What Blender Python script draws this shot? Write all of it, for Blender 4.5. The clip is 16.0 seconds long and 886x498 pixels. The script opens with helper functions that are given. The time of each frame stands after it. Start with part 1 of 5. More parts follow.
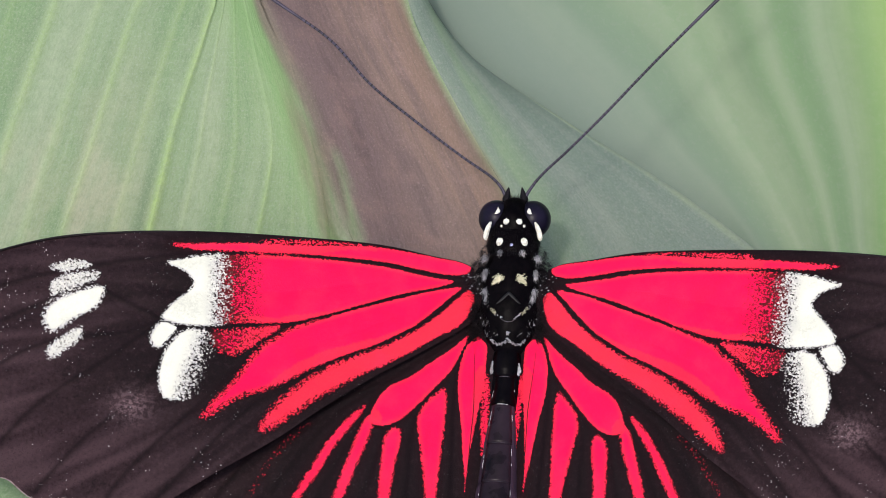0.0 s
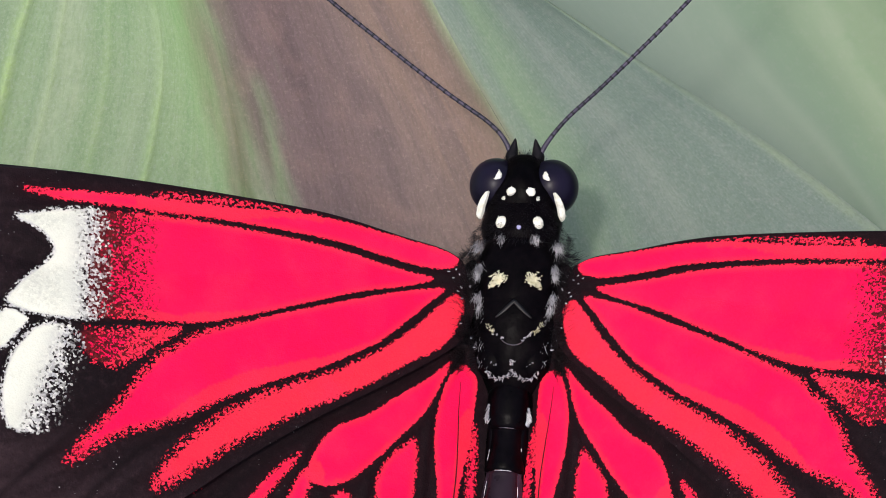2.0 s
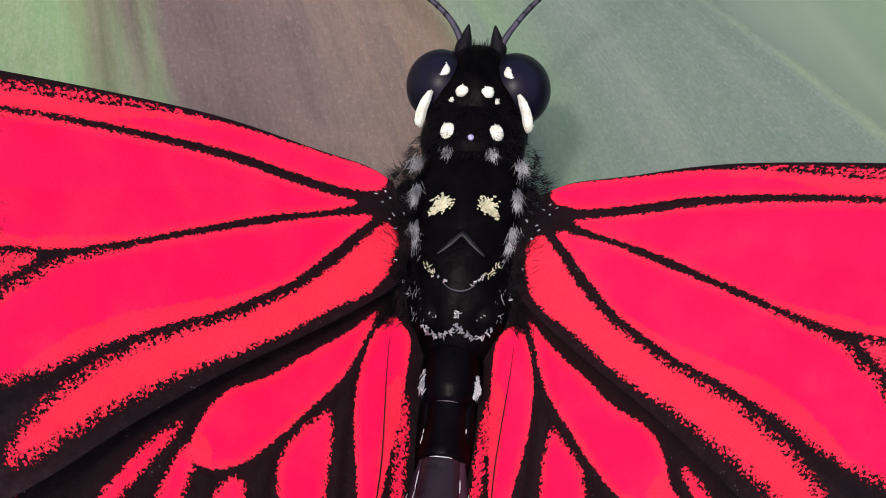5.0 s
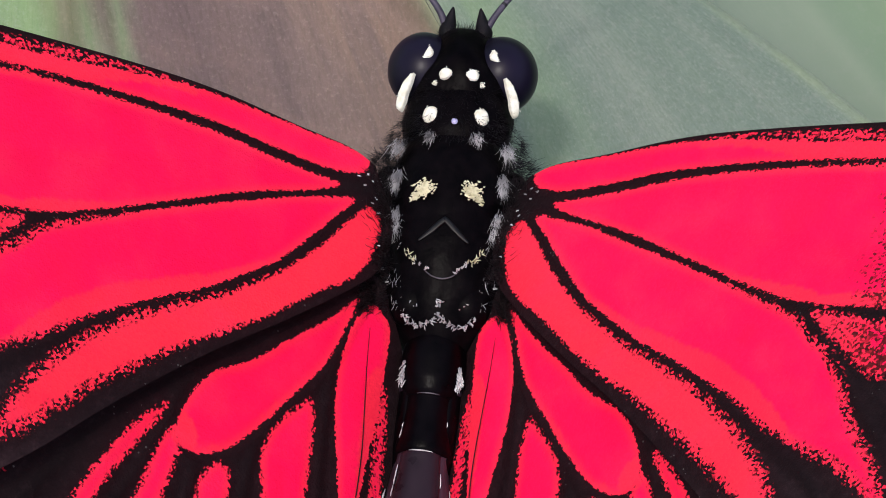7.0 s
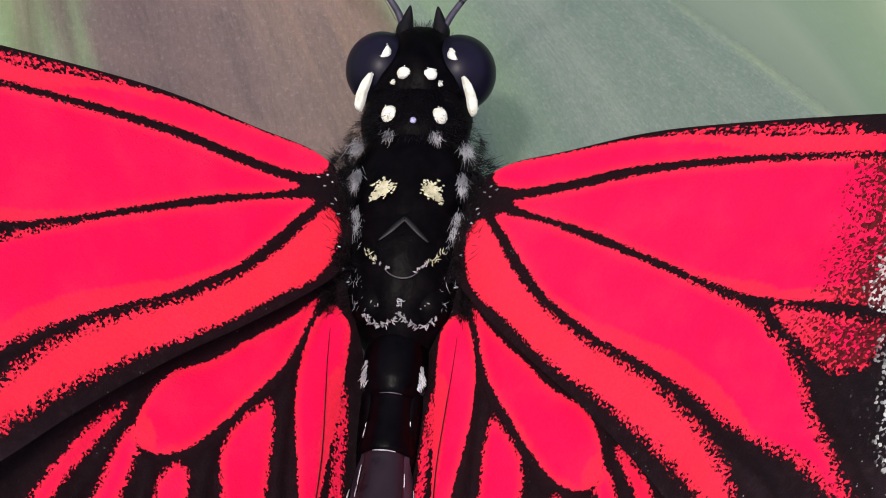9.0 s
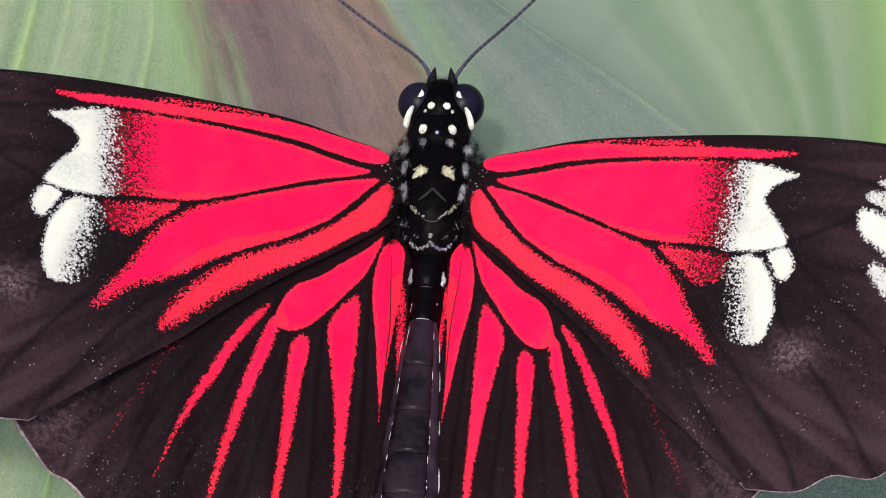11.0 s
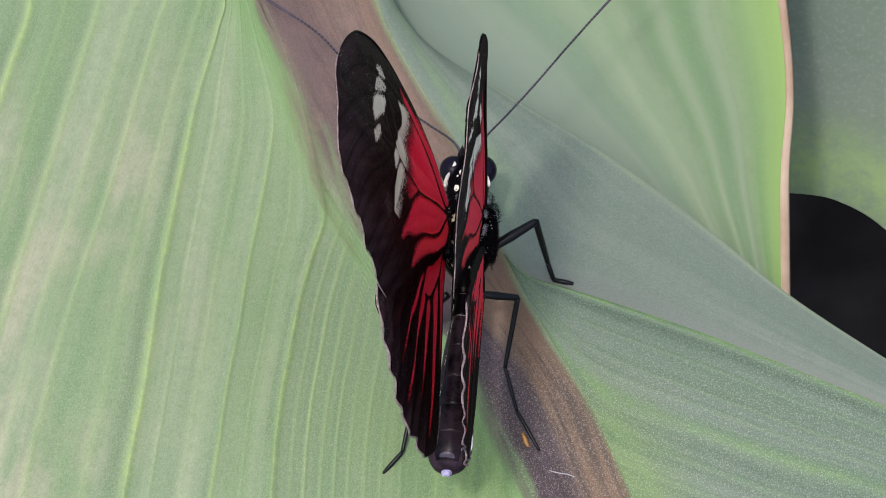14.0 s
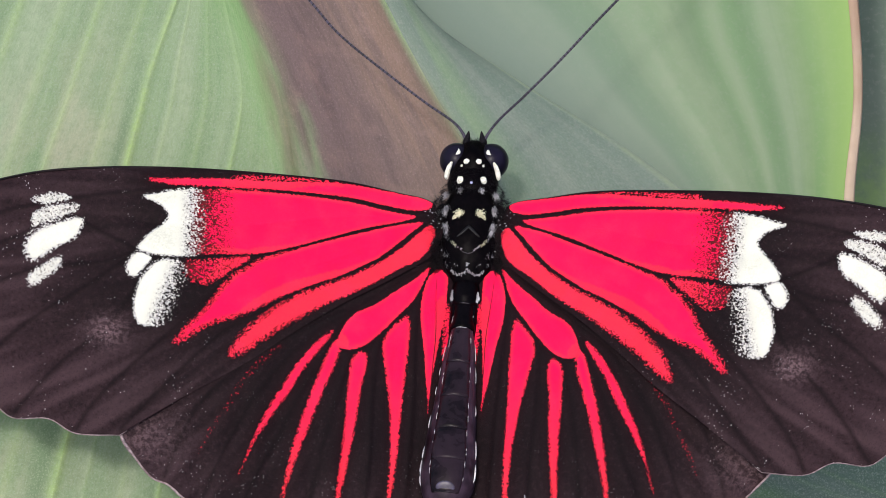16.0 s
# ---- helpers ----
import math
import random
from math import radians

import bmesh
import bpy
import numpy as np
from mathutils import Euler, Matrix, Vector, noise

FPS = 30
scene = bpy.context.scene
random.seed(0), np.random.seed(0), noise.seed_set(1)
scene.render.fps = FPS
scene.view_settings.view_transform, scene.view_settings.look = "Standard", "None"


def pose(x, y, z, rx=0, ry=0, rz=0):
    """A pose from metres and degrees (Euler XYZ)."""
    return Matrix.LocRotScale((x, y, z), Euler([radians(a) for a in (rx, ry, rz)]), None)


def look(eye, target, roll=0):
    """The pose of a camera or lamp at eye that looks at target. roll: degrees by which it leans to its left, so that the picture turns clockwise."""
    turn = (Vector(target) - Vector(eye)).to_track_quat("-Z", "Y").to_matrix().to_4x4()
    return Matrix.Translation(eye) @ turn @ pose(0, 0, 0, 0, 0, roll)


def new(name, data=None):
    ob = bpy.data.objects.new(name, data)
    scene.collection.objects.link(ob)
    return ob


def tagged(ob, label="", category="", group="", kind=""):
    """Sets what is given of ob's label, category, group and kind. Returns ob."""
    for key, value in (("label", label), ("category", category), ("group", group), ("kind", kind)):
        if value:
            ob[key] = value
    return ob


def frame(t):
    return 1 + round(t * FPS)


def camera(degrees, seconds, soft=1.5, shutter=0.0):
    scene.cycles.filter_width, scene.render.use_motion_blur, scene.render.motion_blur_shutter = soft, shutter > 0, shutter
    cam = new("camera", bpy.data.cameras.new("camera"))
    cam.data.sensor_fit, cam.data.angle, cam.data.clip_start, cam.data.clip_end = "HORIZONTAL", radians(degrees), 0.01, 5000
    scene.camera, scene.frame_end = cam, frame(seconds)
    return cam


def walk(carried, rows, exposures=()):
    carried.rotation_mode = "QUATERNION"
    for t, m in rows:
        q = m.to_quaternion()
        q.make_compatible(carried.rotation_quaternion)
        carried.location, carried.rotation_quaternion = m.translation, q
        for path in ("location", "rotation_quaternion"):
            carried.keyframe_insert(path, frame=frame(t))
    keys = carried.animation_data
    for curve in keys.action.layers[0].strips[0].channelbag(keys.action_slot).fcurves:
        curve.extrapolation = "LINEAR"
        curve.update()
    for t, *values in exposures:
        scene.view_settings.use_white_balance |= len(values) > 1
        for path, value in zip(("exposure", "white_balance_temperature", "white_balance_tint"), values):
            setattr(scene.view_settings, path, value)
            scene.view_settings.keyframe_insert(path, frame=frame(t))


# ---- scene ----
MM = 0.001

# ---- camera ----
cam = camera(9.0, 16.0, soft=0.95)
walk(cam, [
    (0, pose(0.02930, -0.12278, 0.33209, 20.924, 4.763, 2.775)),
    (0.5, pose(0.02715, -0.11157, 0.30796, 20.340, 4.765, 2.984)),
    (1, pose(0.02344, -0.09560, 0.27061, 19.951, 4.188, 3.458)),
    (1.5, pose(0.02192, -0.08064, 0.24970, 18.351, 4.141, 3.541)),
    (2, pose(0.01860, -0.07423, 0.22240, 19.206, 4.518, 3.208)),
    (2.5, pose(0.01732, -0.06926, 0.20482, 18.760, 4.082, 3.180)),
    (3, pose(0.01795, -0.06587, 0.19870, 18.917, 5.046, 2.535)),
    (3.5, pose(0.01383, -0.06119, 0.18016, 19.214, 3.396, 3.889)),
    (4, pose(0.01326, -0.06230, 0.17481, 19.969, 3.194, 4.064)),
    (4.5, pose(0.01274, -0.06333, 0.16959, 20.725, 2.992, 4.239)),
    (5, pose(0.01225, -0.06427, 0.16448, 21.480, 2.791, 4.413)),
    (5.5, pose(0.01181, -0.06514, 0.15950, 22.236, 2.589, 4.588)),
    (6, pose(0.01140, -0.06593, 0.15463, 22.991, 2.387, 4.763)),
    (6.5, pose(0.01161, -0.06733, 0.15461, 23.450, 2.411, 4.623)),
    (7, pose(0.01176, -0.06777, 0.15520, 23.620, 2.334, 4.731)),
    (7.5, pose(0.01209, -0.06766, 0.15501, 23.724, 2.396, 4.439)),
    (8, pose(0.01234, -0.06743, 0.15511, 23.405, 2.437, 4.046)),
    (8.5, pose(0.01196, -0.06845, 0.15457, 24.244, 2.534, 4.284)),
    (9, pose(0.01260, -0.06694, 0.15552, 23.283, 2.611, 3.837)),
    (9.5, pose(0.01449, -0.07807, 0.18828, 22.739, 2.646, 3.799)),
    (9.7, pose(0.01600, -0.08415, 0.19794, 22.889, 2.702, 3.753)),
    (10.1, pose(0.01766, -0.09439, 0.21786, 23.188, 2.814, 3.660)),
    (10.6, pose(0.02004, -0.10877, 0.24559, 23.561, 2.953, 3.543)),
    (11.1, pose(0.02280, -0.12515, 0.27683, 23.935, 3.093, 3.427)),
    (11.6, pose(0.02602, -0.14381, 0.31202, 24.309, 3.232, 3.311)),
    (12, pose(0.02895, -0.16060, 0.34336, 24.608, 3.344, 3.218)),
    (12.5, pose(0.03147, -0.17152, 0.36957, 24.321, 3.529, 2.947)),
    (13, pose(0.03200, -0.17849, 0.39147, 24.194, 3.436, 2.986)),
    (13.3, pose(0.03100, -0.18030, 0.39750, 24.430, 3.350, 3.044)),
    (13.5, pose(0.03048, -0.18051, 0.40116, 24.219, 3.271, 3.034)),
    (13.7, pose(0.03190, -0.17530, 0.40700, 23.486, 3.672, 2.340)),
    (13.8, pose(0.03310, -0.17090, 0.41030, 22.791, 4.000, 1.752)),
    (14, pose(0.03460, -0.16572, 0.41608, 21.559, 4.572, 1.128)),
    (14.5, pose(0.03279, -0.16764, 0.42052, 21.811, 4.328, 1.412)),
    (14.8, pose(0.03210, -0.17400, 0.41800, 22.630, 4.115, 1.653)),
    (15, pose(0.03193, -0.17597, 0.41466, 22.975, 3.964, 2.126)),
    (15.2, pose(0.03040, -0.17540, 0.41040, 23.260, 3.301, 2.801)),
    (15.3, pose(0.02940, -0.17470, 0.40710, 23.296, 2.994, 3.146)),
    (15.5, pose(0.02745, -0.17176, 0.39579, 23.530, 2.728, 3.533)),
    (15.7, pose(0.02610, -0.16680, 0.37630, 23.807, 2.881, 3.430)),
    (16, pose(0.02474, -0.15709, 0.33750, 24.912, 3.174, 2.860)),
])

# ---- light: bright open shade, soft sun from the upper left ----
LEAF = pose(0, 0, 0, 21.56, 4.57, 1.13)          # the leaf's slope; its z faces the camera's side
TO_SUN = (LEAF.to_3x3() @ Vector((-0.18, 0.17, 0.96))).normalized()
world = bpy.data.worlds.new("world")
scene.world = world
world.use_nodes = True
wn = world.node_tree.nodes
sky = wn.new("ShaderNodeTexSky")
sky.sky_type, sky.sun_disc = "NISHITA", False
sky.sun_elevation = math.asin(TO_SUN.z)
sky.sun_rotation = math.atan2(TO_SUN.x, TO_SUN.y)
sky.air_density, sky.dust_density, sky.ozone_density = 1.0, 4.0, 1.0
wn["Background"].inputs["Strength"].default_value = 0.175
world.node_tree.links.new(sky.outputs["Color"], wn["Background"].inputs["Color"])
sun = new("sun", bpy.data.lights.new("sun", "SUN"))
sun.data.energy, sun.data.angle, sun.data.color = 1.15, radians(5), (1.0, 0.96, 0.92)
sun.matrix_basis = look(TO_SUN, (0, 0, 0))
scene.view_settings.exposure = 0.47


# ---- materials ----
class Nodes:
    """A short way to write a node material."""

    def __init__(self, name):
        self.mat = bpy.data.materials.new(name)
        self.mat.use_nodes = True
        self.tree = self.mat.node_tree
        self.bsdf = self.tree.nodes["Principled BSDF"]

    def add(self, kind, **values):
        node = self.tree.nodes.new("ShaderNode" + kind)
        for key, value in values.items():
            setattr(node, key, value)
        return node

    def put(self, socket, value):
        if isinstance(value, bpy.types.NodeSocket):
            self.tree.links.new(value, socket)
        elif isinstance(value, tuple) and len(value) == 3 and socket.type == "RGBA":
            socket.default_value = (*value, 1)
        else:
            socket.default_value = value

    def set(self, **values):
        for key, value in values.items():
            self.put(self.bsdf.inputs[key.replace("_", " ")], value)
        return self

    def attr(self, name):
        return self.add("Attribute", attribute_name=name).outputs["Fac"]

    def place(self):
        return self.add("TexCoord").outputs["Object"]

    def math(self, op, a, b=0.0, clamp=False):
        node = self.add("Math", operation=op, use_clamp=clamp)
        self.put(node.inputs[0], a)
        self.put(node.inputs[1], b)
        return node.outputs[0]

    def step(self, a, lo, hi):
        node = self.add("MapRange", interpolation_type="SMOOTHSTEP")
        for i, v in enumerate((a, lo, hi)):
            self.put(node.inputs[i], v)
        return node.outputs[0]

    def noise(self, at, scale, detail=3.0, rough=0.55):
        node = self.add("TexNoise")
        self.put(node.inputs["Vector"], at)
        self.put(node.inputs["Scale"], scale)
        self.put(node.inputs["Detail"], detail)
        self.put(node.inputs["Roughness"], rough)
        return node.outputs["Fac"]

    def cells(self, at, scale):
        node = self.add("TexVoronoi")
        self.put(node.inputs["Vector"], at)
        self.put(node.inputs["Scale"], scale)
        split = self.add("SeparateColor")
        self.put(split.inputs[0], node.outputs["Color"])
        return split.outputs[0], split.outputs[1], node.outputs["Distance"]

    def stretch(self, x, y, z=0.0):
        node = self.add("CombineXYZ")
        for i, v in enumerate((x, y, z)):
            self.put(node.inputs[i], v)
        return node.outputs[0]

    def mix(self, fac, a, b, blend="MIX"):
        node = self.add("Mix", data_type="RGBA", blend_type=blend)
        self.put(node.inputs[0], fac)
        self.put(node.inputs[6], a)
        self.put(node.inputs[7], b)
        return node.outputs[2]

    def bump(self, height, distance, strength=1.0):
        node = self.add("Bump")
        self.put(node.inputs["Strength"], strength)
        self.put(node.inputs["Distance"], distance)
        self.put(node.inputs["Height"], height)
        return node.outputs[0]


def wing_material(name, red, white, dark, gloss):
    """Overlapping scales: each one is red, white or dark, more of them coloured where the pattern is dense."""
    n = Nodes(name)
    at = n.place()
    flow = n.noise(at, 2600.0, 1.0)
    warp = n.add("VectorMath", operation="ADD")
    n.put(warp.inputs[0], at)
    n.put(warp.inputs[1], n.stretch(n.math("MULTIPLY", flow, 0.0002), 0.0, 0.0))
    pick, shade, dist = n.cells(warp.outputs[0], 13000.0)
    pick2, shade2, _ = n.cells(at, 10500.0)
    big = n.noise(at, 160.0, 3.0)
    is_red = n.step(n.math("SUBTRACT", n.attr("red"), pick), -0.18, 0.18)
    is_white = n.step(n.math("SUBTRACT", n.attr("white"), pick2), -0.20, 0.20)
    ground = n.mix(big, dark, tuple(c * 2.1 for c in dark))
    mottle = n.noise(at, 620.0, 4.0, 0.65)
    thin = n.attr("thin")
    dust = n.noise(at, 3400.0, 3.0, 0.7)
    ground = n.mix(n.math("MULTIPLY", thin, n.step(mottle, -0.35, 0.85)), ground, (0.031, 0.0165, 0.0190))
    ground = n.mix(n.math("MULTIPLY", n.step(dust, 0.50, 0.72), n.math("ADD", 0.25, n.math("MULTIPLY", thin, 0.45))), ground, (0.042, 0.0225, 0.0258))
    ground = n.mix(n.math("MULTIPLY", n.step(dust, 0.48, 0.30), 0.6), ground, dark)
    ray = n.noise(n.stretch(n.attr("ray"), n.math("MULTIPLY", n.attr("reach"), 0.10), 2.0), 1.0, 1.0, 0.5)
    ground = n.mix(n.math("MULTIPLY", n.step(ray, 0.42, 0.68), n.math("MULTIPLY", thin, 0.58)), ground, (0.064, 0.037, 0.040))
    ground = n.mix(n.math("MULTIPLY", n.step(ray, 0.50, 0.34), 0.25), ground, dark)
    ground = n.mix(n.math("MULTIPLY", n.attr("rib"), 0.65), ground, tuple(c * 0.8 for c in dark))
    ground = n.mix(n.math("MULTIPLY", n.step(mottle, 0.50, 0.72), 0.10), ground, (0.016, 0.0090, 0.0085))
    ground = n.mix(n.math("MULTIPLY", n.attr("brown"), n.math("ADD", 0.25, n.step(dust, 0.42, 0.62))), ground, (0.135, 0.085, 0.090))
    ground = n.mix(n.math("MULTIPLY", n.attr("blush"), 0.75, True), ground, (0.016, 0.0024, 0.0042))
    ground = n.mix(n.math("MULTIPLY", n.step(n.attr("blush"), 1.0, 2.0), n.math("ADD", 0.25, n.math("MULTIPLY", shade, 0.7))), ground, (0.125, 0.010, 0.012))
    loose, size, core = n.cells(at, 9000.0)
    stray = n.math("MULTIPLY", n.math("GREATER_THAN", n.math("ADD", loose, n.math("MULTIPLY", n.step(n.noise(at, 330.0, 3.0), 0.46, 0.68), 0.24)), 1.0), n.math("LESS_THAN", core, n.math("ADD", 0.05, n.math("MULTIPLY", size, 0.26))))
    ground = n.mix(n.math("MULTIPLY", stray, n.math("ADD", 0.08, n.math("MULTIPLY", thin, 1.6), True)), ground, (0.55, 0.52, 0.51))
    ground = n.mix(n.math("MULTIPLY", n.step(shade, 0.75, 1.0), 0.35), ground, tuple(c * 3.0 for c in dark))
    warm = n.mix(n.attr("warm"), red, (red[0], red[1] + 0.034, red[2] * 0.62))
    warm = n.mix(n.math("MULTIPLY", n.step(big, 0.35, 0.72), 0.12), warm, (red[0], red[1] + 0.02, red[2] * 1.2))
    bloom = n.noise(at, 420.0, 4.0, 0.6)
    warm = n.mix(n.math("MULTIPLY", n.step(bloom, 0.45, 0.70), 0.35), warm, (red[0], red[1] + 0.022, red[2] * 1.25))
    warm = n.mix(n.math("MULTIPLY", n.step(bloom, 0.48, 0.28), 0.30), warm, (red[0] * 0.92, red[1] + 0.003, red[2] * 0.7))
    colour = n.mix(is_red, ground, n.mix(n.math("MULTIPLY", shade, 0.18), warm, tuple(c * 0.6 for c in red)))
    colour = n.mix(is_white, colour, n.mix(n.step(n.attr("white"), 1.4, 0.5), n.mix(n.math("MULTIPLY", shade2, n.math("ADD", 0.15, n.math("MULTIPLY", n.step(mottle, 0.40, 0.65), 0.45))), white, tuple(c * 0.70 for c in white)), n.mix(shade2, (0.30, 0.285, 0.28), (0.62, 0.60, 0.53))))
    n.set(Base_Color=colour, Roughness=n.math("ADD", 0.42 + gloss, n.math("MULTIPLY", shade, 0.25)),
          Specular_IOR_Level=0.06, Sheen_Weight=n.math("ADD", n.math("MULTIPLY", is_white, 0.8), n.math("MULTIPLY", is_red, 0.55)), Sheen_Roughness=0.30,
          Sheen_Tint=n.mix(is_white, (1.0, 0.10, 0.16), (1.0, 0.96, 0.82)), Normal=n.bump(n.math("ADD", dist, n.math("MULTIPLY", shade, 0.6)), 0.00003, 0.35))
    return n.mat


def plain_material(name, low, high, scale, rough, spec=0.4, relief=0.0, metal=0.0):
    n = Nodes(name)
    at = n.place()
    grain = n.noise(at, scale, 4.0)
    wide = n.noise(at, scale * 0.18, 2.0)
    colour = n.mix(n.step(n.math("ADD", n.math("MULTIPLY", grain, 0.6), n.math("MULTIPLY", wide, 0.4)), 0.35, 0.65), low, high)
    n.set(Base_Color=colour, Roughness=n.math("ADD", rough - 0.08, n.math("MULTIPLY", grain, 0.16)), Specular_IOR_Level=spec, Metallic=metal)
    if relief:
        n.set(Normal=n.bump(grain, relief, 0.6))
    return n.mat


def leaf_material(name, green, light, shade, streak=1.0, grain=0.3, spark=0.0, vein=(0.31, 0.44, 0.16), rim_shade=None, beige=0.0, edge=None, inner_shade=0.0):
    """Long parallel ribs: 'across' and 'along' run in millimetres over the blade; 'mid' runs from -1 to 1 over the brown midrib."""
    n = Nodes(name)
    s, t, mid, down = n.attr("across"), n.attr("along"), n.attr("mid"), n.attr("down")
    wide = n.noise(n.stretch(n.math("MULTIPLY", s, 0.20), n.math("MULTIPLY", t, 0.012)), 1.0, 2.0)
    band = n.noise(n.stretch(n.math("MULTIPLY", s, 0.65), n.math("MULTIPLY", t, 0.02), 3.0), 1.0, 2.0)
    fine = n.noise(n.stretch(n.math("MULTIPLY", s, 3.2), n.math("MULTIPLY", t, 0.16), 7.0), 1.0, 3.0)
    patch = n.noise(n.stretch(n.math("MULTIPLY", s, 0.23), n.math("MULTIPLY", t, 0.07), 11.0), 1.0, 4.0, 0.55)
    plan = n.stretch(n.attr("east"), n.attr("north"))
    cloud = n.noise(plan, 0.85, 4.0, 0.6)
    speck = n.noise(plan, 6.5, 3.0, 0.7)
    blot = n.noise(plan, 2.6, 3.0, 0.6)
    colour = n.mix(n.step(wide, 0.36, 0.64), green, light)
    colour = n.mix(n.math("MULTIPLY", n.step(band, 0.44, 0.68), 0.55 * streak), colour, shade)
    colour = n.mix(n.math("MULTIPLY", n.math("MULTIPLY", n.step(patch, 0.42, 0.66), beige), n.math("MULTIPLY", n.math("ADD", 0.15, n.math("MULTIPLY", n.step(s, 13.0, 27.0), 0.85)), n.step(down, 20.0, 2.0))), colour, (0.385, 0.350, 0.255))
    # between innermost rib and midrib, shade is put in as a darker green
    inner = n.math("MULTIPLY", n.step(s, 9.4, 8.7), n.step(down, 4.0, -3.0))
    colour = n.mix(n.math("MULTIPLY", inner, inner_shade), colour, (0.118, 0.190, 0.088))
    colour = n.mix(n.math("MULTIPLY", n.step(cloud, 0.40, 0.70), 0.22), colour, tuple(c * 0.72 for c in green))
    colour = n.mix(n.math("MULTIPLY", n.step(blot, 0.50, 0.68), 0.30), colour, tuple(0.55 * c + 0.45 * g for c, g in zip(green, (0.30, 0.28, 0.25))))
    colour = n.mix(n.math("MULTIPLY", n.step(fine, 0.40, 0.70), 0.30 * grain + 0.04), colour, shade)
    colour = n.mix(n.math("MULTIPLY", n.attr("vein"), n.math("ADD", 0.25, n.math("MULTIPLY", n.step(n.math("ADD", n.math("MULTIPLY", patch, 0.5), n.math("MULTIPLY", cloud, 0.5)), 0.32, 0.62), 0.75))), colour, vein)
    # shade in the groove beside each rib, put in as a darker strip
    colour = n.mix(n.math("MULTIPLY", n.attr("crease_shade"), n.math("MULTIPLY", n.step(patch, 0.25, 0.6), 0.75)), colour, tuple(c * 0.72 for c in shade))
    colour = n.mix(n.math("MULTIPLY", n.step(speck, 0.48, 0.70), grain), colour, tuple(0.4 * c + 0.6 * g for c, g in zip(light, (0.36, 0.40, 0.33))))
    hem = n.math("MULTIPLY", n.step(mid, -2.2, -1.15), n.step(mid, -0.8, -1.1))
    colour = n.mix(n.math("MULTIPLY", hem, n.math("MULTIPLY", n.step(down, 2.0, 12.0), 0.25)), colour, (0.18, 0.31, 0.085))
    if edge:
        band_in = n.step(n.math("ADD", s, n.math("MULTIPLY", wide, 5.0)), edge[0], edge[1])
        if len(edge) > 3:
            band_in = n.math("MULTIPLY", band_in, n.step(down, edge[3], edge[4]))
        colour = n.mix(n.math("MULTIPLY", band_in, 0.8), colour, edge[2])
    # shadow of the flank's rim on the leaf behind, painted as a grey-blue band
    if rim_shade:
        colour = n.mix(n.math("MULTIPLY", n.step(n.math("ADD", s, n.math("MULTIPLY", wide, 6.0)), rim_shade[1], rim_shade[0]), 0.85), colour, rim_shade[2])
    # beside the foot of the midrib the blade is a deeper green with a fine pale grain
    deep = n.math("MULTIPLY", n.step(n.math("ADD", mid, n.math("MULTIPLY", cloud, 1.2)), -4.6, -0.6), n.step(down, -8.0, -17.0))
    deep = n.math("MULTIPLY", deep, n.step(mid, 3.0, 0.5))
    colour = n.mix(n.math("MULTIPLY", deep, 0.75), colour, n.mix(n.step(band, 0.40, 0.62), (0.150, 0.235, 0.062), (0.090, 0.165, 0.046)))
    colour = n.mix(n.math("MULTIPLY", deep, n.math("MULTIPLY", n.step(speck, 0.50, 0.68), 0.6)), colour, (0.20, 0.28, 0.12))
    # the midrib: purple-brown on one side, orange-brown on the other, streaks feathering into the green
    fray = n.noise(n.stretch(n.math("MULTIPLY", mid, 2.4), n.math("MULTIPLY", down, 0.075), 5.0), 1.0, 3.0, 0.5)
    strand = n.noise(n.stretch(n.math("MULTIPLY", mid, 5.0), n.math("MULTIPLY", down, 0.09), 8.0), 1.0, 5.0, 0.65)
    soil = n.noise(n.stretch(n.math("MULTIPLY", mid, 3.0), n.math("MULTIPLY", down, 0.5), 1.0), 1.0, 4.0, 0.65)
    reach = n.math("SUBTRACT", 1.0, n.math("ABSOLUTE", mid))
    ragged = n.math("ADD", 0.45, n.math("MULTIPLY", n.step(mid, 0.5, -0.4), 1.15))
    inset = n.math("MULTIPLY", n.step(mid, 0.2, -0.6), -0.22)
    crisp = n.math("ADD", 1.0, n.math("MULTIPLY", n.step(mid, 0.0, 0.6), 1.2))
    share = n.step(n.math("MULTIPLY", crisp, n.math("SUBTRACT", n.math("ADD", reach, n.math("MULTIPLY", n.math("SUBTRACT", fray, 0.5), ragged)), inset)), -0.16, 0.30)
    green_strand = n.math("MULTIPLY", n.step(mid, -0.15, -0.55), n.step(mid, -1.7, -1.15))
    colour = n.mix(n.math("MULTIPLY", green_strand, n.step(strand, 0.35, 0.62)), colour, (0.140, 0.245, 0.088))
    earth = n.mix(n.step(n.math("ADD", mid, n.math("MULTIPLY", n.math("SUBTRACT", fray, 0.5), 1.2)), -0.5, 0.7), (0.120, 0.080, 0.075), (0.150, 0.092, 0.066))
    earth = n.mix(n.math("MULTIPLY", n.step(strand, 0.44, 0.64), 0.65), earth, (0.078, 0.051, 0.050))
    earth = n.mix(n.math("MULTIPLY", n.step(soil, 0.46, 0.72), 0.45), earth, (0.190, 0.118, 0.098))
    earth = n.mix(n.math("MULTIPLY", n.step(speck, 0.50, 0.72), grain * 0.8), earth, (0.28, 0.21, 0.17))
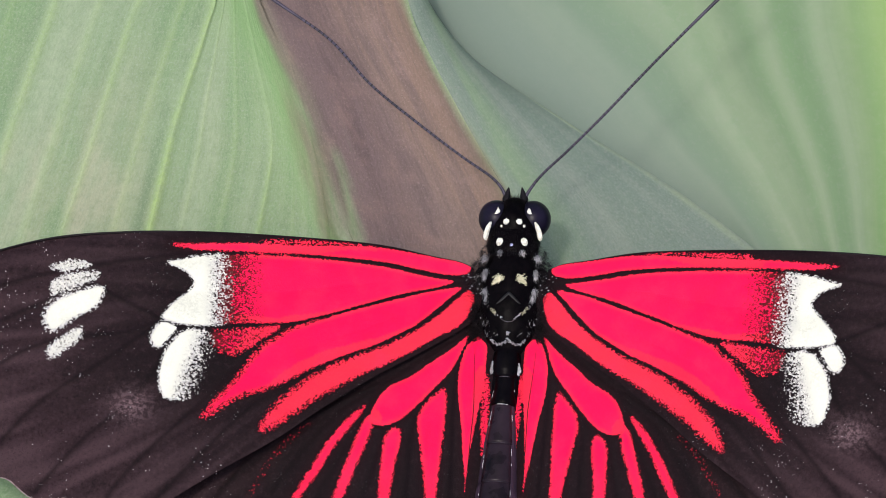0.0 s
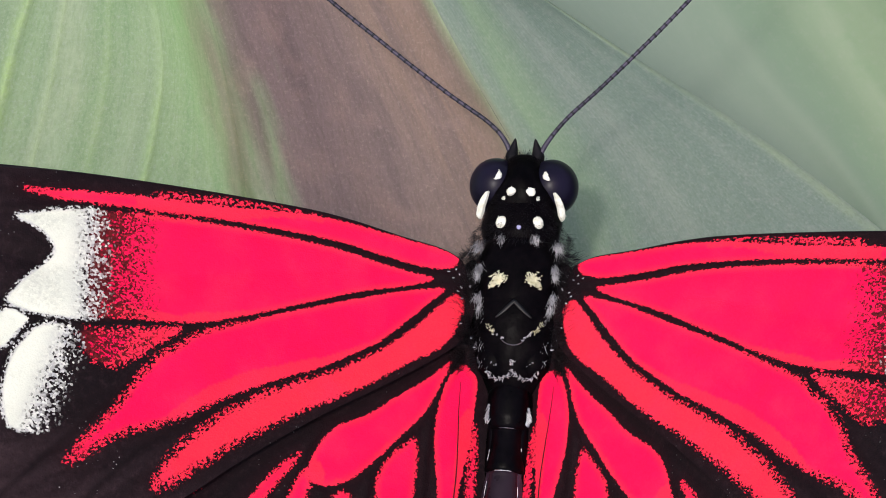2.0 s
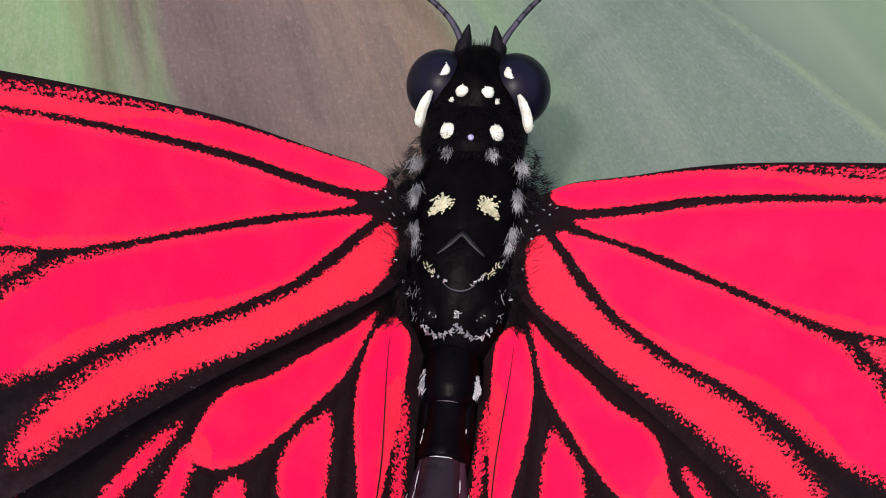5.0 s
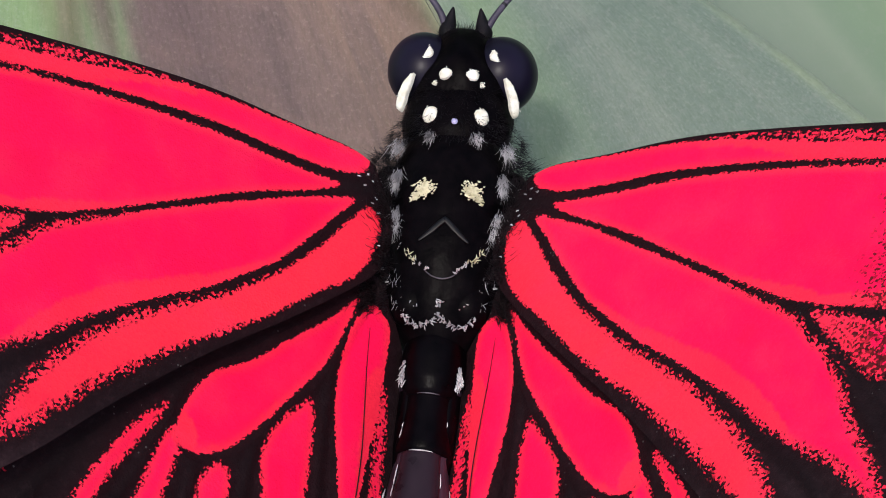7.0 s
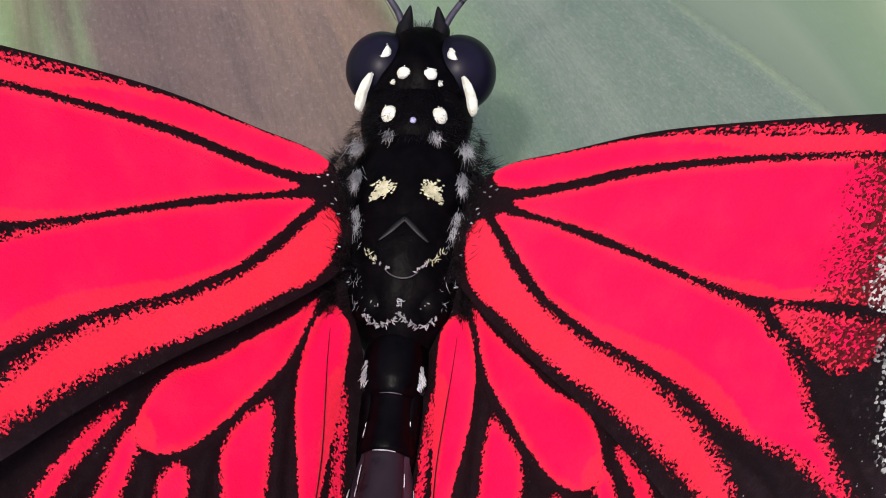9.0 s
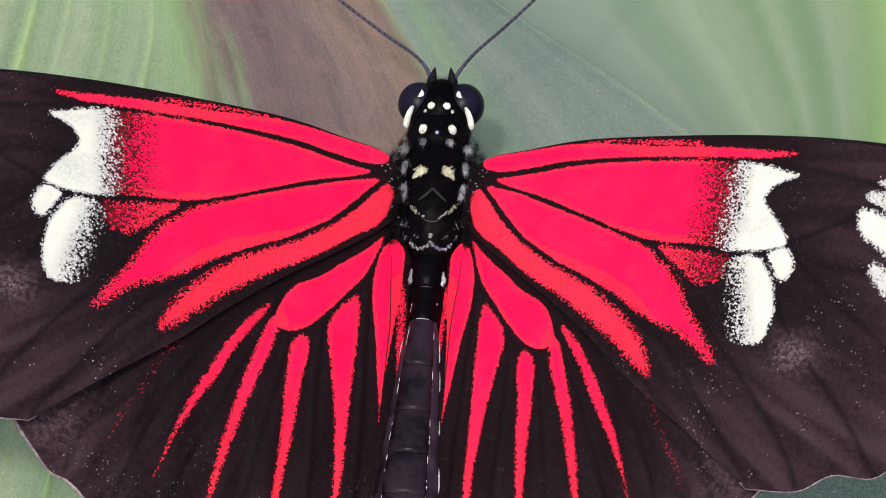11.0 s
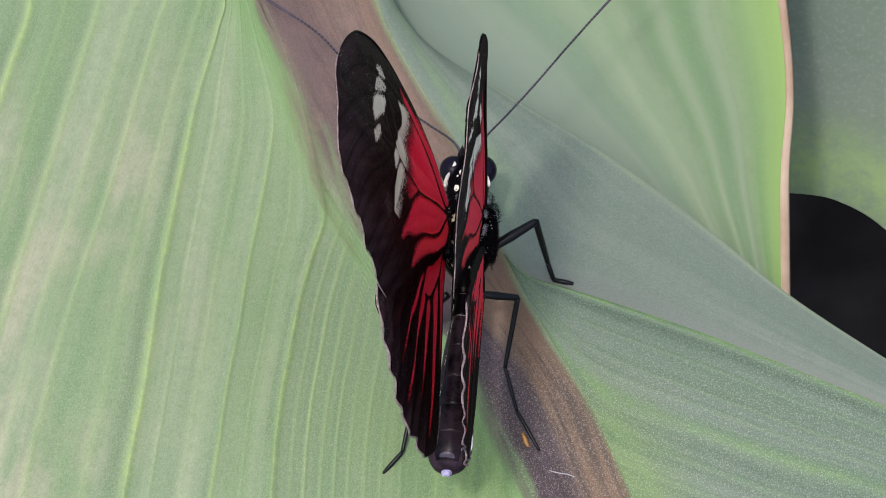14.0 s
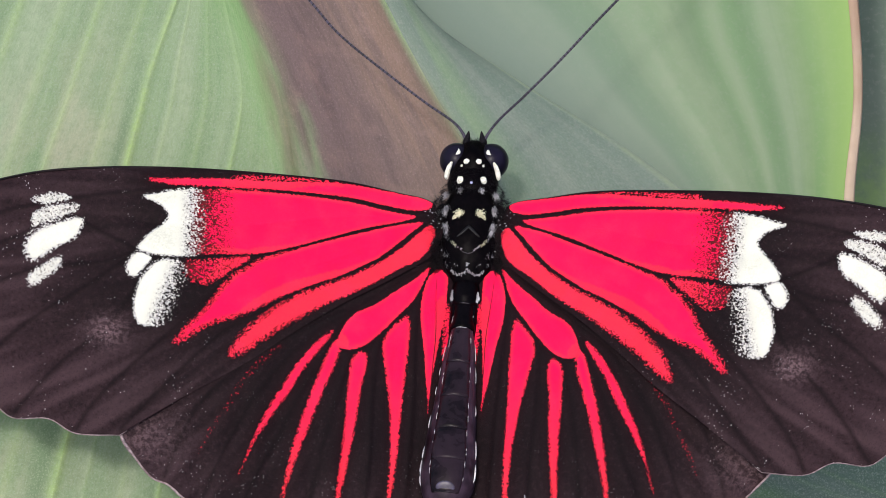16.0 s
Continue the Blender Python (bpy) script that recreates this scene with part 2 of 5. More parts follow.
    # brown tones of the midrib's foot, darkened with the wings' shade mixed in
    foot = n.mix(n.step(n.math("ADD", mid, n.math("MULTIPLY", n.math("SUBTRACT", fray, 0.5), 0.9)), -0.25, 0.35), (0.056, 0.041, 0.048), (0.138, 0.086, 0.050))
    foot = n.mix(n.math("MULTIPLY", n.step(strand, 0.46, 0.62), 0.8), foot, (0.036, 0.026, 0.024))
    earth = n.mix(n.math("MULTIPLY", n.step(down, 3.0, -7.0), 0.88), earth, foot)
    earth = n.mix(n.math("MULTIPLY", n.step(speck, 0.56, 0.70), n.math("MULTIPLY", n.step(down, -4.0, -12.0), 0.55)), earth, (0.30, 0.22, 0.17))
    earth = n.mix(n.math("MULTIPLY", n.step(mid, 0.62, 0.98), 0.35), earth, (0.095, 0.066, 0.042))
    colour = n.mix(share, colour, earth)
    if grain:
        weave = n.noise(n.stretch(n.math("MULTIPLY", s, 7.5), n.math("MULTIPLY", t, 2.6), 9.0), 1.0, 3.0, 0.7)
        pores = n.noise(plan, 10.0, 2.0, 0.6)
        colour = n.mix(n.math("MULTIPLY", n.step(weave, 0.42, 0.66), 0.58 + 0.2 * grain), colour, (0.78, 0.82, 0.76), "MULTIPLY")
        colour = n.mix(n.math("MULTIPLY", n.step(pores, 0.55, 0.72), 0.5), colour, (1.22, 1.20, 1.20), "MULTIPLY")
    rim = n.step(n.math("ABSOLUTE", n.math("SUBTRACT", n.math("ABSOLUTE", mid), 1.25)), 0.5, 0.0)
    colour = n.mix(n.math("MULTIPLY", rim, n.math("MULTIPLY", n.step(fray, 0.40, 0.62), 0.22)), colour, (0.19, 0.33, 0.09))
    if spark:
        dots, _, _ = n.cells(plan, 14.0)
        pale = n.mix(share, (0.50, 0.56, 0.40), (0.46, 0.38, 0.32))
        colour = n.mix(n.math("MULTIPLY", n.math("MULTIPLY", n.step(dots, 0.72, 0.97), spark), n.step(down, -5.0, -14.0)), colour, pale)
    height = n.math("ADD", n.math("MULTIPLY", fine, 0.8), n.math("MULTIPLY", speck, 0.4))
    n.set(Base_Color=colour, Roughness=0.52, Specular_IOR_Level=0.28, Normal=n.bump(height, 0.00010, 0.5 * grain + 0.08))
    return n.mat


RED, WHITE, DARK = (0.84, 0.004, 0.062), (0.67, 0.66, 0.54), (0.0046, 0.0026, 0.0031)
M_WING = wing_material("wing_scales", RED, WHITE, DARK, 0.12)
M_UNDER = wing_material("wing_underside_scales", (0.60, 0.02, 0.045), (0.66, 0.64, 0.54), (0.0042, 0.0028, 0.0028), 0.2)
M_VEIN = plain_material("vein_chitin", (0.004, 0.0025, 0.003), (0.009, 0.0055, 0.006), 3000, 0.55, 0.15)
M_FRINGE = plain_material("fringe_hairs", (0.13, 0.090, 0.092), (0.34, 0.26, 0.26), 5000, 0.7, 0.2)
M_BODY = plain_material("body_scales", (0.0010, 0.0008, 0.0011), (0.0029, 0.0020, 0.0026), 2600, 0.34, 0.02, 0.00005)
M_ABDOMEN = plain_material("abdomen_scales", (0.0026, 0.0014, 0.0021), (0.0190, 0.0110, 0.0160), 800, 0.28, 0.11, 0.00008)
M_FLANK = plain_material("abdomen_flank", (0.0045, 0.0026, 0.0042), (0.052, 0.031, 0.047), 620, 0.42, 0.10, 0.00010)
M_FRONT = plain_material("abdomen_black", (0.0008, 0.0006, 0.0009), (0.0026, 0.0018, 0.0026), 1800, 0.30, 0.035, 0.00006)
M_EYE = plain_material("compound_eye", (0.0030, 0.0021, 0.0058), (0.0085, 0.0056, 0.017), 420, 0.34, 0.14)
M_CREAM = plain_material("cream_scales", (0.56, 0.53, 0.41), (0.78, 0.76, 0.66), 4200, 0.65, 0.15, 0.00004)
M_TUFT = plain_material("straw_scales", (0.40, 0.37, 0.22), (0.70, 0.66, 0.46), 5200, 0.6, 0.2)
M_HAIR = plain_material("black_hair", (0.002, 0.0015, 0.002), (0.007, 0.005, 0.007), 3000, 0.6, 0.15)
M_PALE = plain_material("pale_hair", (0.30, 0.28, 0.29), (0.62, 0.60, 0.60), 3000, 0.5, 0.3)
M_GREY_HAIR = plain_material("grey_hair", (0.20, 0.19, 0.20), (0.66, 0.63, 0.64), 2400, 0.6, 0.2)
M_FUZZ = plain_material("brown_fuzz", (0.0045, 0.0032, 0.0038), (0.018, 0.013, 0.0145), 2400, 0.7, 0.1)
M_SEAM = plain_material("seam_sheen", (0.0022, 0.0022, 0.0027), (0.006, 0.0055, 0.0066), 3000, 0.4, 0.2)
M_RING = plain_material("dusky_scales", (0.03, 0.025, 0.033), (0.085, 0.070, 0.080), 3000, 0.5)
M_BAND = plain_material("feeler_band", (0.003, 0.0025, 0.0035), (0.008, 0.006, 0.009), 3000, 0.5)
M_FEELER = plain_material("feeler_scales", (0.018, 0.014, 0.024), (0.060, 0.047, 0.075), 1500, 0.5)
M_LEG = plain_material("leg_chitin", (0.0018, 0.0016, 0.002), (0.006, 0.005, 0.007), 1800, 0.34, 0.25)
M_TIP = plain_material("tip_membrane", (0.19, 0.17, 0.27), (0.42, 0.40, 0.62), 2400, 0.4, 0.4)
M_PLATE = plain_material("tip_plate", (0.022, 0.017, 0.030), (0.085, 0.07, 0.11), 1600, 0.38, 0.35, 0.00005)
M_AMBER = plain_material("amber_bud", (0.30, 0.13, 0.03), (0.50, 0.26, 0.07), 1500, 0.5)
M_LEAF = leaf_material("leaf_blade", (0.162, 0.246, 0.116), (0.246, 0.306, 0.184), (0.112, 0.196, 0.088), 1.0, 0.30, 0.12, (0.305, 0.415, 0.150), beige=0.75, inner_shade=0.65)
M_RIB = leaf_material("leaf_midrib", (0.162, 0.246, 0.116), (0.246, 0.306, 0.184), (0.112, 0.196, 0.088), 1.0, 0.30, 0.3, (0.305, 0.415, 0.150), beige=0.75, inner_shade=0.65)
M_GREY = leaf_material("leaf_flank", (0.148, 0.190, 0.144), (0.184, 0.216, 0.170), (0.112, 0.152, 0.122), 0.6, 0.22, 0.0, (0.24, 0.29, 0.17), edge=(7.5, 1.5, (0.150, 0.165, 0.150), 2.0, -4.0))
M_NEAR = leaf_material("leaf_lower_blade", (0.108, 0.160, 0.108), (0.142, 0.184, 0.142), (0.072, 0.118, 0.070), 0.6, 0.48, 0.20, (0.16, 0.28, 0.080))
M_BACK = leaf_material("leaf_behind", (0.130, 0.218, 0.096), (0.185, 0.245, 0.140), (0.112, 0.190, 0.090), 0.5, 0.0, 0.0, (0.22, 0.27, 0.165), (8.0, 21.0, (0.112, 0.157, 0.130)), edge=(27.0, 38.0, (0.235, 0.36, 0.085)))
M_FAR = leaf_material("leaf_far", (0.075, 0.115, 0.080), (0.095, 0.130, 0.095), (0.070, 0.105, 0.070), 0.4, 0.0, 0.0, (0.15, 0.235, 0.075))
M_MARGIN = plain_material("dry_leaf_margin", (0.30, 0.20, 0.13), (0.46, 0.35, 0.25), 180, 0.6)
# base colour set below real soil tones, so that it carries deep shade
M_SOIL = plain_material("shaded_soil", (0.0058, 0.0056, 0.0058), (0.0125, 0.0120, 0.0125), 60, 0.95, 0.0, 0.002)
M_SPECK = plain_material("blemish", (0.055, 0.070, 0.048), (0.10, 0.12, 0.09), 4000, 0.6)
M_STEM = plain_material("stem_skin", (0.10, 0.16, 0.06), (0.16, 0.22, 0.09), 200, 0.5)


# ---- building blocks (millimetres) ----
def mesh_of(name, verts, faces, material, smooth=True):
    me = bpy.data.meshes.new(name)
    me.from_pydata((np.asarray(verts, float) * MM).tolist(), [], [tuple(map(int, f)) for f in faces])
    if smooth:
        me.polygons.foreach_set("use_smooth", [True] * len(me.polygons))
    me.materials.append(material)
    me.update()
    return me


def part(name, me, parent, label="", at=None):
    ob = new(name, me)
    ob.parent = parent
    if at is not None:
        ob.matrix_basis = at
    return tagged(ob, label)


def give(me, **values):
    for key, value in values.items():
        me.attributes.new(key, "FLOAT", "POINT").data.foreach_set("value", np.asarray(value, np.float32))
    return me


def curve(points, steps=8, closed=False):
    """A smooth curve through the points (Catmull-Rom)."""
    p = np.asarray(points, float)
    n = len(p)
    out = []
    for i in range(n if closed else n - 1):
        if closed:
            a, b, c, d = p[i - 1], p[i], p[(i + 1) % n], p[(i + 2) % n]
        else:
            a, b, c, d = p[max(i - 1, 0)], p[i], p[i + 1], p[min(i + 2, n - 1)]
        for k in range(steps):
            t = k / steps
            out.append(0.5 * (2 * b + (c - a) * t + (2 * a - 5 * b + 4 * c - d) * t * t + (3 * b - a - 3 * c + d) * t ** 3))
    if not closed:
        out.append(p[-1])
    return np.array(out)


def even(points, count):
    """The curve through the points at even steps of its length."""
    c = curve(points, 12)
    run = np.concatenate([[0], np.cumsum(np.linalg.norm(np.diff(c, axis=0), axis=1))])
    at = np.linspace(0, run[-1], count)
    return np.stack([np.interp(at, run, c[:, i]) for i in range(c.shape[1])], 1)


def tube(path, radii, sides=8, flat=1.0):
    """Vertices and faces of a closed tube along the path."""
    p = np.asarray(path, float)
    r = np.interp(np.linspace(0, 1, len(p)), np.linspace(0, 1, len(radii)), radii)
    way = np.gradient(p, axis=0)
    way /= np.linalg.norm(way, axis=1)[:, None] + 1e-12
    up = np.array([0.0, 0.0, 1.0]) if abs(way[0][2]) < 0.9 else np.array([0.0, 1.0, 0.0])
    verts, faces = [], []
    for i in range(len(p)):
        side = np.cross(way[i], up)
        side /= np.linalg.norm(side) + 1e-12
        top = np.cross(side, way[i])
        for k in range(sides):
            a = 2 * math.pi * k / sides
            verts.append(p[i] + r[i] * (math.cos(a) * side + flat * math.sin(a) * top))
    for i in range(len(p) - 1):
        for k in range(sides):
            j = (k + 1) % sides
            faces.append((i * sides + k, i * sides + j, (i + 1) * sides + j, (i + 1) * sides + k))
    faces.append(tuple(range(sides))[::-1])
    faces.append(tuple((len(p) - 1) * sides + k for k in range(sides)))
    return verts, faces


def joined(pieces):
    verts, faces = [], []
    for v, f in pieces:
        base = len(verts)
        verts.extend(v)
        faces.extend(tuple(i + base for i in g) for g in f)
    return verts, faces


def rings(rows, sides=32, rough=0.0):
    """A body along y: rows of y, half width, half height, x and z of the centre."""
    rows = curve(rows, 6)
    verts, faces = [], []
    for y, rx, rz, cx, cz in rows:
        for k in range(sides):
            a = 2 * math.pi * k / sides
            w = 1 + rough * noise.noise((3 * math.cos(a), y * 1.5, 3 * math.sin(a)))
            verts.append((cx + rx * w * math.cos(a), y, cz + rz * w * math.sin(a)))
    n = len(rows)
    for i in range(n - 1):
        for k in range(sides):
            j = (k + 1) % sides
            faces.append((i * sides + k, i * sides + j, (i + 1) * sides + j, (i + 1) * sides + k))
    faces.append(tuple(range(sides))[::-1])
    faces.append(tuple((n - 1) * sides + k for k in range(sides)))
    return verts, faces


def ball(centre, radii, u=24, v=16):
    verts, faces = [], []
    for i in range(1, v):
        b = math.pi * i / v
        for k in range(u):
            a = 2 * math.pi * k / u
            verts.append((centre[0] + radii[0] * math.sin(b) * math.cos(a), centre[1] + radii[1] * math.sin(b) * math.sin(a),
                          centre[2] + radii[2] * math.cos(b)))
    for i in range(v - 2):
        for k in range(u):
            j = (k + 1) % u
            faces.append((i * u + k, (i + 1) * u + k, (i + 1) * u + j, i * u + j))
    top, low = len(verts), len(verts) + 1
    verts += [(centre[0], centre[1], centre[2] + radii[2]), (centre[0], centre[1], centre[2] - radii[2])]
    for k in range(u):
        j = (k + 1) % u
        faces += [(top, k, j), (low, (v - 2) * u + j, (v - 2) * u + k)]
    return verts, faces


rng = np.random.default_rng(7)


def hairs(spots, length, spread, width=0.010):
    """Thin bent hairs: each spot is a root and a direction."""
    pieces = []
    for root, way in spots:
        way = np.asarray(way, float) + rng.normal(0, spread, 3)
        way /= np.linalg.norm(way)
        size = length * rng.uniform(0.55, 1.25)
        bend = rng.normal(0, 0.18, 3) * size
        root = np.asarray(root, float)
        pieces.append(tube([root, root + way * size * 0.5 + bend * 0.3, root + way * size + bend], [width, width * 0.8, 0.002], 3))
    return joined(pieces)


def dab(name, outline, side, normal, dome, ragged=10):
    """A spot of cream scales: a low dome over an outline, with a few single scales lying over its rim."""
    loop = curve(np.array(outline) * (side, 1, 1), 5, True)
    nxt = np.roll(loop, -1, 0)
    if (loop[:, 0] * nxt[:, 1] - nxt[:, 0] * loop[:, 1]).sum() < 0:
        loop = loop[::-1]
    mid, up = loop.mean(0), np.array(normal, float) * (side, 1, 1)
    up /= np.linalg.norm(up)
    verts, faces, count = [], [], len(loop)
    for share, rise in ((1.0, -1.2), (1.0, 0.0), (0.93, 0.55), (0.75, 0.85), (0.4, 1.0)):
        for p in loop:
            verts.append(mid + (p - mid) * share * (1 + 0.03 * rng.normal() * (share > 0.9)) + up * dome * rise)
    for k in range(4):
        for i in range(count):
            j = (i + 1) % count
            faces.append((k * count + i, k * count + j, (k + 1) * count + j, (k + 1) * count + i))
    verts.append(mid + up * dome * 1.03)
    faces += [(4 * count + i, 4 * count + (i + 1) % count, 5 * count) for i in range(count)]
    rim = [tuft(loop[rng.integers(count)] * 0.9 + mid * 0.1 + up * dome * 0.55, (0.02, 0.02), 1, up, 0.4) for _ in range(ragged)]
    return mesh_of(name, *joined([(verts, faces)] + rim), M_CREAM)


def tuft(centre, size, count, normal=(0, 0, 1), scale=0.6):
    """A clump of small flat scales lying over one another."""
    pieces = []
    nrm = np.asarray(normal, float) / np.linalg.norm(normal)
    a = np.cross(nrm, (0, 1, 0.1))
    a /= np.linalg.norm(a)
    b = np.cross(nrm, a)
    for _ in range(count):
        x, y = rng.normal(0, 0.42, 2)
        c = np.asarray(centre, float) + a * x * size[0] + b * y * size[1] + nrm * rng.uniform(0.0, 0.06)
        turn = rng.uniform(0, math.pi)
        d1 = (a * math.cos(turn) + b * math.sin(turn)) * 0.10 * scale
        d2 = (-a * math.sin(turn) + b * math.cos(turn)) * 0.055 * scale
        v = [c - d1, c + d2 - d1 * 0.2, c + d1 + nrm * 0.05, c - d2 - d1 * 0.2, c + nrm * 0.03]
        pieces.append((v, [(0, 1, 4), (1, 2, 4), (2, 3, 4), (3, 0, 4)]))
    return joined(pieces)


# ---- wings ----
FORE_COSTA = [(1.6, 1.2), (2.5, 1.55), (4.3, 1.7), (6.8, 1.95), (9.2, 1.97), (14.1, 1.71), (18.9, 1.33), (23.6, 0.72), (28.2, -0.3), (32.6, -2.2),
              (35.0, -3.9), (36.9, -6.1), (37.9, -8.4), (37.7, -10.5), (37.05, -12.65)]
FORE_MARGIN = [(35.8, -14.3), (34.45, -15.6), (32.85, -15.8), (31.0, -16.8), (29.0, -16.65), (27.2, -17.7), (24.9, -17.45), (23.0, -18.2), (20.2, -17.95)]
FORE_INNER = [(16.3, -14.7), (12.7, -11.8), (10.1, -9.4), (7.3, -7.05), (4.6, -5.05), (2.4, -3.3), (1.25, -2.1), (0.9, -0.6)]
HIND_EDGE = [(0.9, -2.2), (2.6, -2.9), (4.4, -3.9), (6.8, -5.4), (11.5, -8.7), (16.5, -12.3), (20.4, -15.9), (20.8, -17.0), (20.0, -18.2), (18.7, -19.65), (17.5, -20.1),
             (16.3, -21.0), (14.6, -21.4), (13.5, -22.35), (11.2, -22.55), (9.7, -23.05), (8.6, -23.0), (6.7, -22.4), (5.7, -22.8), (3.8, -22.4), (2.2, -21.3),
             (0.5, -19.9), (-0.4, -16.4), (-0.6, -11.7), (-0.55, -7.1), (-0.35, -4.6), (0.2, -3.4)]
# pattern: each field of coloured scales is an outline; soft is how ragged its edge is (near and far, and where it changes),
# fade thins the scales out along a direction, warm turns red towards orange
def field(kind, outline, soft=(0.04, 0.04, 0, 1), fade=None, top=4.0, warm=0.0):
    return kind, outline, soft, fade, top, warm


COSTAL_RED = field("red_patch", [
    (1.84, 1.19), (2.0, 1.44), (2.8, 1.56), (4.8, 1.68), (6.8, 1.80), (8.4, 1.76), (9.6, 1.62), (11.2, 1.40), (13.0, 1.18), (15.2, 0.98), (17.2, 0.72), (19.2, 0.40), (20.6, 0.20),
    (19.1, 0.1), (17.1, 0.26), (15.1, 0.44), (14.4, 0.5), (12.5, 0.68), (10.6, 0.82), (8.7, 0.89), (6.75, 0.89), (5.2, 0.73), (3.6, 0.62), (2.8, 0.66), (2.0, 0.9)],
    (0.045, 0.09, 9, 18))
STREAK_RED = field("red_patch", [(8.0, 1.83), (9.6, 1.78), (11.4, 1.63), (13.0, 1.45), (14.6, 1.22), (14.9, 1.12), (13.4, 1.28), (11.6, 1.52), (9.8, 1.78)], (0.06, 0.20, 9, 14))
DISCAL_RED = field("red_patch", [
    (2.85, 0.16), (3.6, 0.23), (5.2, 0.33), (6.75, 0.5), (8.7, 0.56), (10.6, 0.51), (12.5, 0.42), (14.35, 0.27), (15.5, 0.18), (16.7, -0.04), (17.6, -0.3), (17.4, -3.0), (17.3, -4.7),
    (16.4, -4.62), (15.4, -4.42), (14.2, -4.3), (13.3, -4.14), (12.4, -3.92), (11.45, -3.58), (9.6, -2.77), (7.7, -1.89), (5.76, -1.03), (3.8, -0.33)],
    (0.04, 0.06, 6, 14), (-1.0, 0.06, -17.2, -14.5))
SPUR_RED = field("red_patch", [(13.35, -4.45), (14.65, -4.78), (16.6, -5.25), (17.5, -5.5), (17.1, -6.4), (16.1, -6.65), (15.3, -6.2), (14.2, -5.25)],
                 (0.10, 0.22, 13.5, 16), (-1.0, 0.0, -17.7, -13.3))
MEDIAL_RED = field("red_patch", [
    (2.31, -0.2), (3.2, -0.42), (4.4, -0.8), (5.76, -1.38), (7.7, -2.2), (9.6, -3.06), (11.45, -3.95), (12.4, -4.42), (12.95, -4.8), (13.45, -5.35), (14.1, -5.8), (14.86, -6.9),
    (15.5, -8.15), (16.2, -9.15), (16.93, -10.25), (17.4, -11.05), (16.8, -10.65), (16.1, -9.95), (15.2, -9.3), (14.3, -8.9), (13.1, -8.3), (12.2, -7.72), (11.3, -7.05), (10.4, -6.5),
    (8.6, -5.46), (7.65, -5.0), (6.7, -4.4), (5.75, -3.75), (5.0, -3.2), (4.4, -2.6), (3.8, -1.95), (3.0, -1.02)], (0.04, 0.26, 9.5, 15))
BASAL_RED = field("red_patch", [
    (1.9, -0.38), (2.6, -1.15), (3.2, -1.9), (3.8, -2.55), (4.8, -3.5), (5.75, -4.2), (6.7, -4.88), (7.65, -5.4), (8.57, -5.93), (9.5, -6.47), (10.4, -7.14), (11.3, -7.88),
    (12.2, -8.75), (13.0, -9.75), (13.6, -10.9), (13.75, -11.45), (13.1, -11.1), (12.1, -10.2), (11.2, -9.35), (10.37, -8.65), (9.45, -7.98), (8.54, -7.3), (7.6, -6.64), (6.67, -6.08),
    (5.72, -5.45), (4.77, -4.75), (3.8, -3.95), (3.2, -3.5), (2.6, -3.1), (2.0, -2.5), (1.66, -1.85), (1.48, -1.2), (1.45, -0.65), (1.62, -0.38)],
    (0.06, 0.26, 4, 12), None, 4.0, 0.62)
MAIN_WHITE = field("white_patch", [(20.85, -1.05), (20.0, -0.72), (19.0, -0.36), (17.1, -0.05), (16.3, -1.2), (16.2, -3.2), (16.8, -4.75), (18.6, -5.08), (19.8, -5.08), (20.72, -4.75),
                                   (19.95, -3.45), (19.02, -2.3), (19.3, -1.75), (19.85, -1.42)], (0.10, 0.10, 0, 1), (1.0, -0.08, 16.55, 18.3))
SMALL_WHITE = field("white_patch", [(20.7, -5.05), (19.72, -5.36), (20.05, -6.05), (20.55, -6.85), (21.08, -6.75), (21.3, -6.1)], (0.09, 0.13, 20, 21))
LOWER_WHITE = field("white_patch", [(19.3, -5.55), (18.4, -5.3), (17.5, -5.7), (17.1, -7.0), (17.4, -8.6), (18.4, -9.95), (19.9, -10.15), (20.42, -9.1), (20.46, -7.95), (20.25, -6.98), (19.75, -6.07)],
                    (0.14, 0.12, 17.6, 19.6), (1.0, 0.22, 15.75, 17.4))
UPPER_SPOT = field("white_patch", [(28.0, -2.4), (27.5, -1.95), (26.5, -1.68), (25.5, -1.83), (26.3, -2.27), (27.4, -2.5)], (0.13, 0.13, 0, 1), None, 0.9)
SECOND_SPOT = field("white_patch", [(27.8, -3.42), (27.2, -2.86), (26.05, -2.39), (25.0, -2.26), (25.05, -2.75), (26.3, -3.42), (27.6, -4.2)], (0.12, 0.12, 0, 1), None, 0.84)
THIRD_SPOT = field("white_patch", [(27.98, -6.0), (27.9, -5.05), (27.2, -4.28), (25.9, -3.58), (24.55, -3.15), (24.6, -4.1), (25.0, -4.75), (26.1, -5.6), (27.3, -6.65)], (0.14, 0.22, 25, 28))
FOURTH_SPOT = field("white_patch", [(27.5, -7.9), (26.9, -7.05), (25.75, -6.15), (25.55, -6.7), (26.5, -7.95), (27.3, -8.45)], (0.16, 0.18, 25, 28), None, 0.95)
FORE_PATTERN = [COSTAL_RED, STREAK_RED, DISCAL_RED, SPUR_RED, MEDIAL_RED, BASAL_RED, MAIN_WHITE, SMALL_WHITE, LOWER_WHITE, UPPER_SPOT, SECOND_SPOT, THIRD_SPOT, FOURTH_SPOT]

